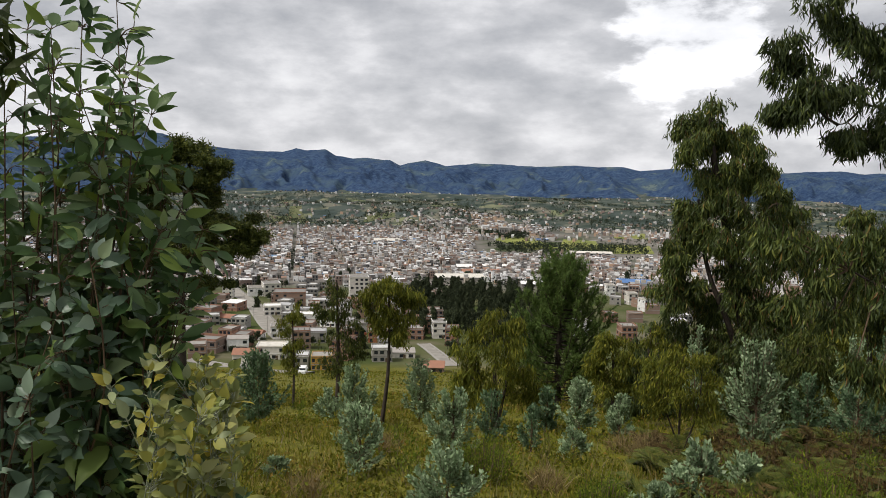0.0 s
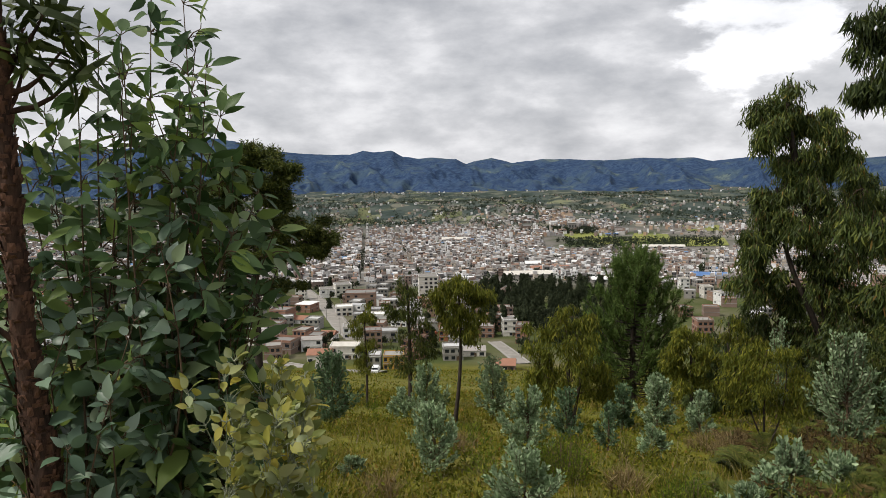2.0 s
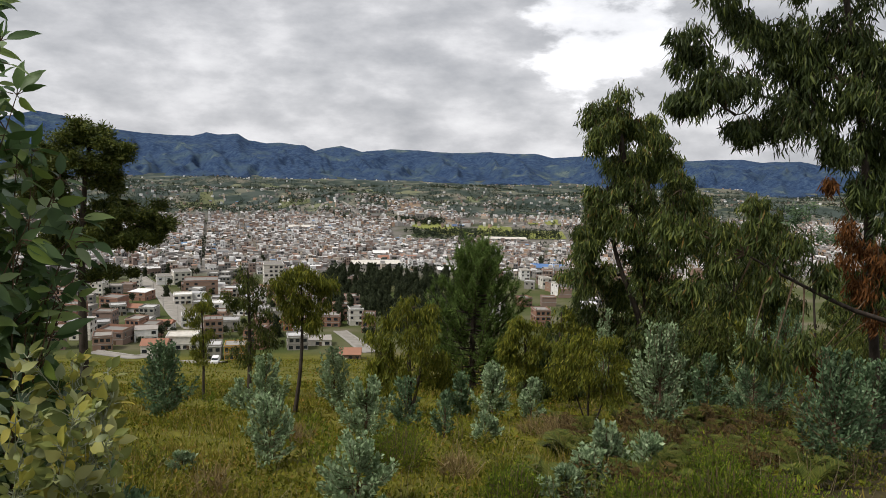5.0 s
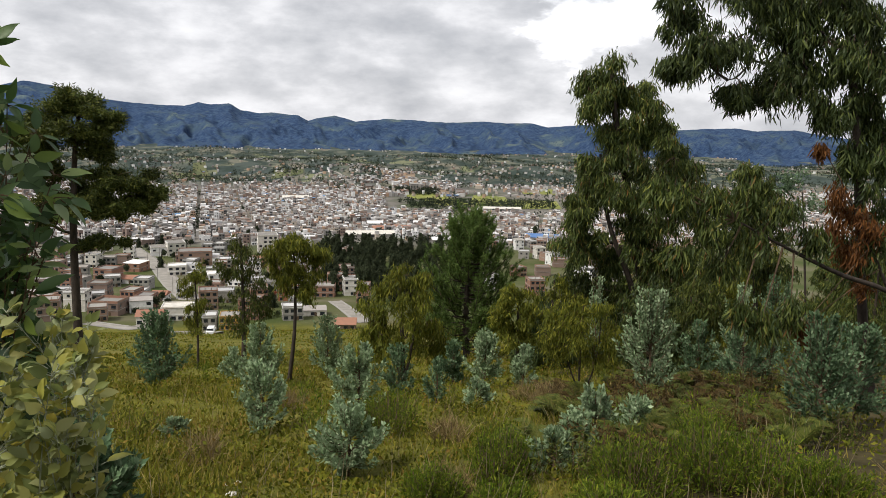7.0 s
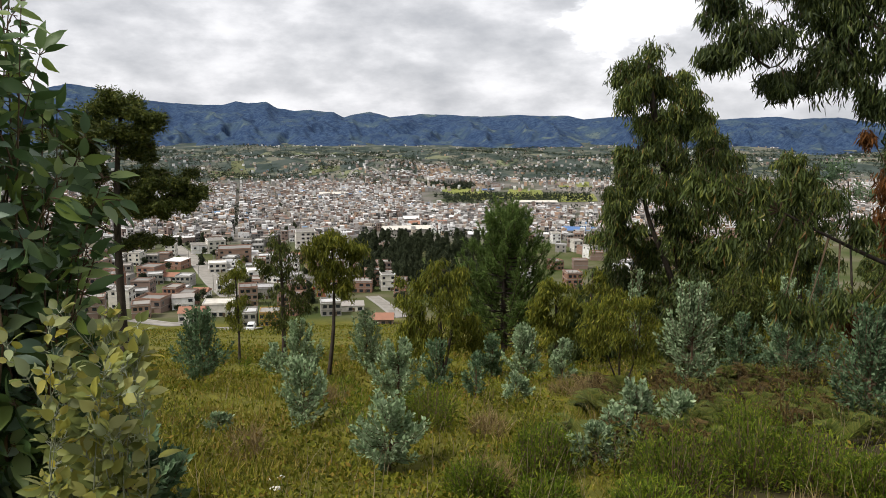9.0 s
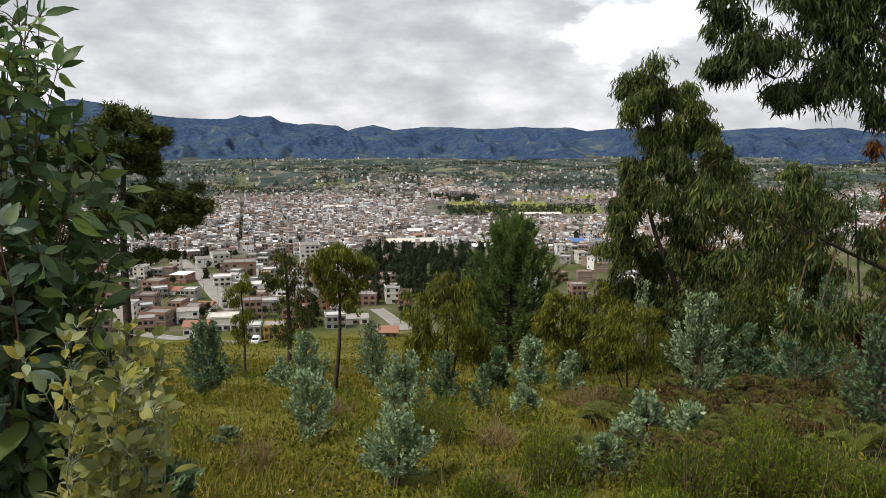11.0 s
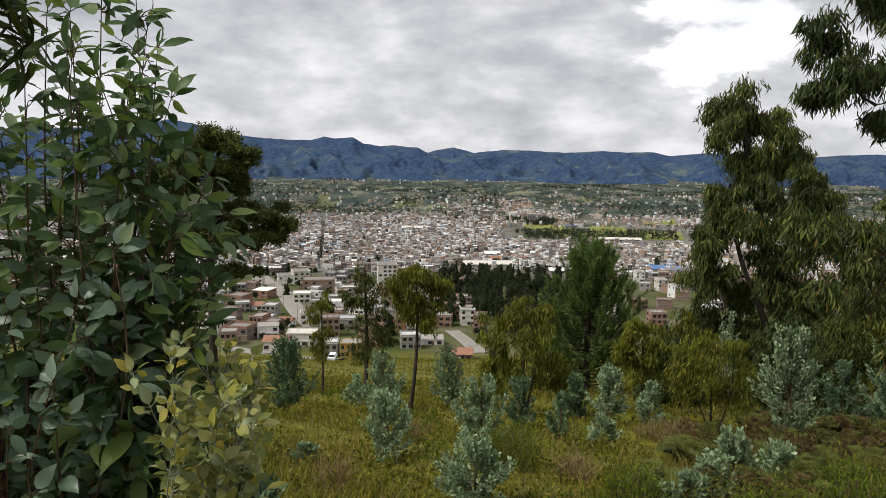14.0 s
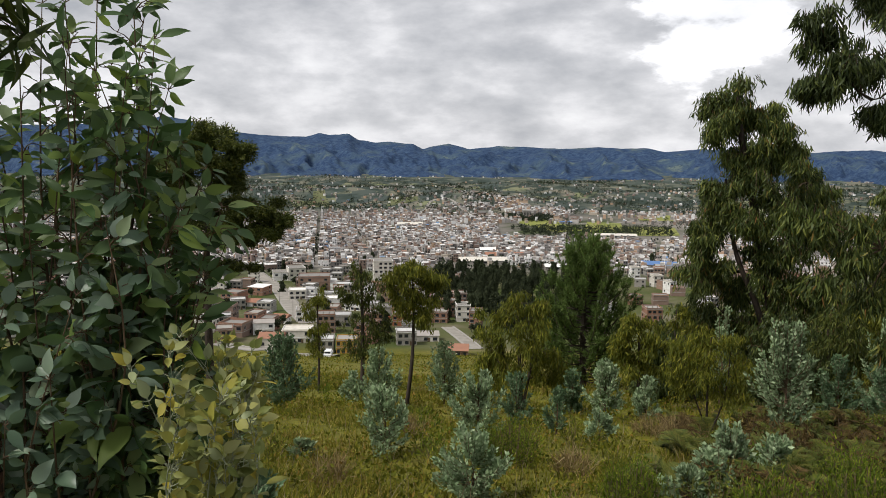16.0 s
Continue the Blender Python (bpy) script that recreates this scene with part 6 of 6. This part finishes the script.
def far_town():
    """The mass of houses beyond, in blocks between narrow streets, too many to count."""
    rng = np.random.default_rng(801)
    X, Yy, T = [], [], []
    # three quarters, each with its own grid of streets
    for lo, hi, deg in ((-0.80, -0.21, 24), (-0.21, 0.11, 9), (0.11, 0.82, -17)):
        th = math.radians(deg)
        i, j = np.meshgrid(np.arange(-285, 286), np.arange(-190, 191))
        i, j = i.ravel(), j.ravel()
        ok = (i % 11 != 0) & (j % 5 != 0)
        i, j = i[ok], j[ok]
        u, v = i * 5.2 + rng.normal(0, 0.5, len(i)), j * 7.8 + rng.normal(0, 0.7, len(i))
        x, y = u * math.cos(th) - v * math.sin(th), 1050 + u * math.sin(th) + v * math.cos(th)
        ok = (y > 645) & (y < 1560) & (x / y > lo) & (x / y <= hi)
        X.append(x[ok]), Yy.append(y[ok]), T.append(np.full(ok.sum(), th))
    y = 1500 + 1750 * rng.random(15000) ** 1.15
    x = y * rng.uniform(-0.74, 0.8, 15000)
    X.append(x), Yy.append(y), T.append(np.radians(rng.choice([14, -14, 35, 60], 15000) + rng.normal(0, 5, 15000)))
    x, y, turn = np.concatenate(X), np.concatenate(Yy), np.concatenate(T)
    s = x / y
    dens = np.full(len(x), 0.9)
    patch = np.array([noise.noise(Vector((a / 160, b / 160, 3.0))) for a, b in zip(x, y)])
    gap = np.array([noise.noise(Vector((a / 75, b / 75, 1.0))) for a, b in zip(x, y)])
    right = (s > 0.1) & (y < 1500)
    dens[right] = np.where(y[right] < 1040, 0.85, np.where(patch[right] > 0.12, 0.75, 0.10))
    dens[(s > 0.07) & (s < 0.31) & (y > 1040) & (y < 1300)] = 0.0
    edge = (y > 1330) & (s < 0.1)
    dens[edge] *= np.clip(0.55 + 1.3 * patch[edge] + (1450 - y[edge]) / 220, 0, 1)
    farm = y > 1500
    dens[farm] = (0.05 + 0.5 * np.maximum(0, patch) ** 1.3 + 0.8 * np.exp(-((x - 90) / 170) ** 2 - ((y - 1640) / 190) ** 2) + 0.3 * np.exp(-((x + 450) / 260) ** 2 - ((y - 2000) / 300) ** 2) + 0.3 * np.exp(-((x - 560) / 320) ** 2 - ((y - 1950) / 160) ** 2))[farm]
    dens[gap < -0.30] *= 0.12
    dens[(y < 690) & (s > -0.01) & (s < 0.18)] = 0
    ok = rng.random(len(x)) < dens
    x, y, turn = x[ok], y[ok], turn[ok]
    n = len(x)
    z = gz(x, y) - 1
    w, d = rng.uniform(3.4, 5.3, n), rng.uniform(4.9, 7.6, n)
    h_ = rng.choice([2.9, 4.8, 5.4, 7.0, 8.0, 10.6], n, p=[0.2, 0.27, 0.23, 0.18, 0.09, 0.03])
    small = y > 1500
    w[small], d[small], h_[small] = w[small] * 0.95, d[small] * 0.9, np.minimum(h_[small], 5.4) * 0.9
    hall = (rng.random(n) < 0.012) & ~small
    w[hall], d[hall], h_[hall] = 14, 12, 5.5
    walls, roofs, panes = Heap(), Heap(), Heap()
    many_boxes(walls, x, y, z, turn, -w / 2, w / 2, -d / 2, d / 2, -3, h_ + 1)
    kind = rng.random(n)
    g = kind < 0.3
    many_gables(roofs, x[g], y[g], z[g], turn[g], w[g] / 2 + 0.3, d[g] / 2 + 0.3, h_[g] + 1, 0.17 * d[g])
    f = ~g
    many_boxes(roofs, x[f], y[f], z[f], turn[f], -w[f] / 2 + 0.15, w[f] / 2 - 0.15, -d[f] / 2 + 0.15, d[f] / 2 - 0.15, h_[f] + 0.6, h_[f] + 1.08)
    t = (kind > 0.62) & ~small
    many_boxes(walls, x[t], y[t], z[t], turn[t], -w[t] / 2, w[t] / 2 * rng.uniform(-0.3, 0.9, t.sum()), 0, d[t] / 2, h_[t] + 1.08, h_[t] + 3.5)
    for fl in range(4):
        for c in range(2):
            q = (h_ > 2.5 * (fl + 1)) & (y < 1150) & (rng.random(n) < 0.75)
            cx = (c - 0.5) * w[q] * 0.5
            many_boxes(panes, x[q], y[q], z[q], turn[q], cx - 0.6, cx + 0.6, -d[q] / 2 - 0.07, -d[q] / 2 + 0.05, 1.6 + fl * 2.5, 2.9 + fl * 2.5)
            q = (h_ > 2.5 * (fl + 1)) & (y < 900) & (rng.random(n) < 0.5)
            cy, sg = (c - 0.5) * d[q] * 0.5, np.where(x[q] < 0, 1, -1)
            many_boxes(panes, x[q], y[q], z[q], turn[q], sg * w[q] / 2 - 0.06, sg * w[q] / 2 + 0.06, cy - 0.5, cy + 0.5, 1.8 + fl * 2.5, 2.8 + fl * 2.5)
    root = tagged(new("town"), "dense town of brick, concrete and white houses across the valley", "town", kind="stuff")
    for nm, h, m in (("walls", walls, M_TOWN), ("roofs", roofs, M_TOWNROOF), ("windows", panes, M_GLASS)):
        h.ob(nm, m, root)["kind"] = "stuff"


far_town()


def grove():
    """Dark plantation below the town; each tree a tapered stem and a crown of leaf sprays."""
    rng = np.random.default_rng(811)
    first = []
    for v in range(3):
        h, w = 11 + 1.5 * v, Heap()
        root = thing("plantation_tree", "dark eucalyptus in a dense plantation below the town", "tree", (3000, 0, 0), "plantation trees")
        tube(w, [(0, 0, 0), (0.1, 0, h * 0.5), (0, 0.1, h * 0.95)], [0.25, 0.18, 0.05], 6)
        c = Heap()
        for q in range(9):
            f = 0.3 + 0.7 * q / 8
            rr = 2.0 * (1.12 - f) + 0.9
            a = rng.uniform(0, 6.28)
            clump(c, None, (math.cos(a) * rr * 0.4, math.sin(a) * rr * 0.4, h * f), (rr, rr, 1.5), 34, 7, "sickle", "hang", 1.0, 0.4, rng, 0.02, 0.25)
        w.ob("trunk", M_BARK, root)
        c.ob("crown", M_GROVE, root)
        first.append(root)
    spots, plots = 0, [[], [], []]
    while spots < 240:
        y = rng.uniform(345, 620)
        x = y * rng.uniform(-0.02, 0.2)
        if y < 380 and x < 25:
            continue
        spots += 1
        plots[spots % 3].append(pose(x, y, float(gz(x, y)) - 0.3, 0, 0, float(rng.uniform(0, 360))))
    for q in range(50):
        y = rng.uniform(320, 900)
        x = y * rng.uniform(-0.6, 0.55)
        plots[q % 3].append(pose(x, y, float(gz(x, y)) - 4.0, 0, 0, float(rng.uniform(0, 360))))
    for o, where in zip(first, plots):
        copies(o, where)
    for o in first:
        for c in list(o.children_recursive):
            bpy.data.objects.remove(c)
        bpy.data.objects.remove(o)


grove()


def gardens():
    """Small round-headed trees among the houses."""
    rng = np.random.default_rng(815)
    w, c = Heap(), Heap()
    first = thing("garden_tree", "small dark green tree in a garden between houses", "tree", (-70.0, 340.0, float(gz(-70.0, 340.0)) - 0.3), "garden trees")
    tube(w, [(0, 0, 0), (0.1, 0, 1.5), (0, 0.1, 3.4)], [0.14, 0.1, 0.04], 6)
    for q in range(6):
        a = rng.uniform(0, 6.28)
        clump(c, None, (math.cos(a) * 0.9, math.sin(a) * 0.9, rng.uniform(2.0, 4.0)), (1.3, 1.3, 1.0), 26, 7, "oval", "spread", 0.5, 0.28, rng, 0.02, 0.15)
    w.ob("trunk", M_BARK, first)
    c.ob("crown", M_GROVE, first)
    where = []
    for q in range(150):
        y = rng.uniform(292, 640)
        x = y * rng.uniform(-0.6, 0.04)
        f = rng.uniform(0.6, 1.4)
        if abs(x - street_x(y)) > 7:
            where.append(pose(x, y, float(gz(x, y)) - 0.3, 0, 0, float(rng.uniform(0, 360))) @ Matrix.Diagonal((f, f, f, 1)))
    copies(first, where)


gardens()


def far_woods():
    rng = np.random.default_rng(821)
    h = Heap()
    n = 42000
    y = 640 + 2300 * rng.random(n) ** 0.9
    x = y * rng.uniform(-0.8, 0.85, n)
    grow = np.array([noise.noise(Vector((a / 120, b / 170, 7.0))) + 0.55 * noise.noise(Vector((a / 34, b / 60, 2.0))) for a, b in zip(x, y)])
    # hedgerows run along the edges of the fields
    hedge = np.minimum(np.abs(np.sin(x / 27 + y / 90)), np.abs(np.sin(y / 49 - x / 80))) < 0.07
    keep = np.where(y > 1480, (grow + 0.2 > rng.random(n) * 0.6) | (hedge & (rng.random(n) < 0.8)), grow + 0.02 > rng.random(n) * 0.7)
    x, y = x[keep], y[keep]
    # the dark woods on the terrace
    m = 420
    y2 = rng.uniform(1110, 1230, m)
    x2 = y2 * rng.uniform(0.10, 0.30, m)
    y3 = rng.uniform(1340, 1430, m)
    x3 = y3 * rng.uniform(0.075, 0.14, m)
    x, y = np.concatenate([x, x2, x3]), np.concatenate([y, y2, y3])
    n = len(x)
    c = np.stack([x, y, gz(x, y)], 1)
    for q in range(11):
        size = rng.uniform(1.5, 3.0, n)
        pos = c + rng.normal(0, 1.0, (n, 3)) * np.array([1.6, 1.6, 0]) + np.stack([0 * x, 0 * x, rng.uniform(0.5, 6.5, n)], 1)
        leaves(h, "oval", pos, rng.normal(size=(n, 3)), rng.normal(size=(n, 3)), size, size * 0.8)
    tagged(h.ob("far_woods", M_FAR), "dark hedgerows and woods scattered over the plain", "woods", kind="stuff")


far_woods()
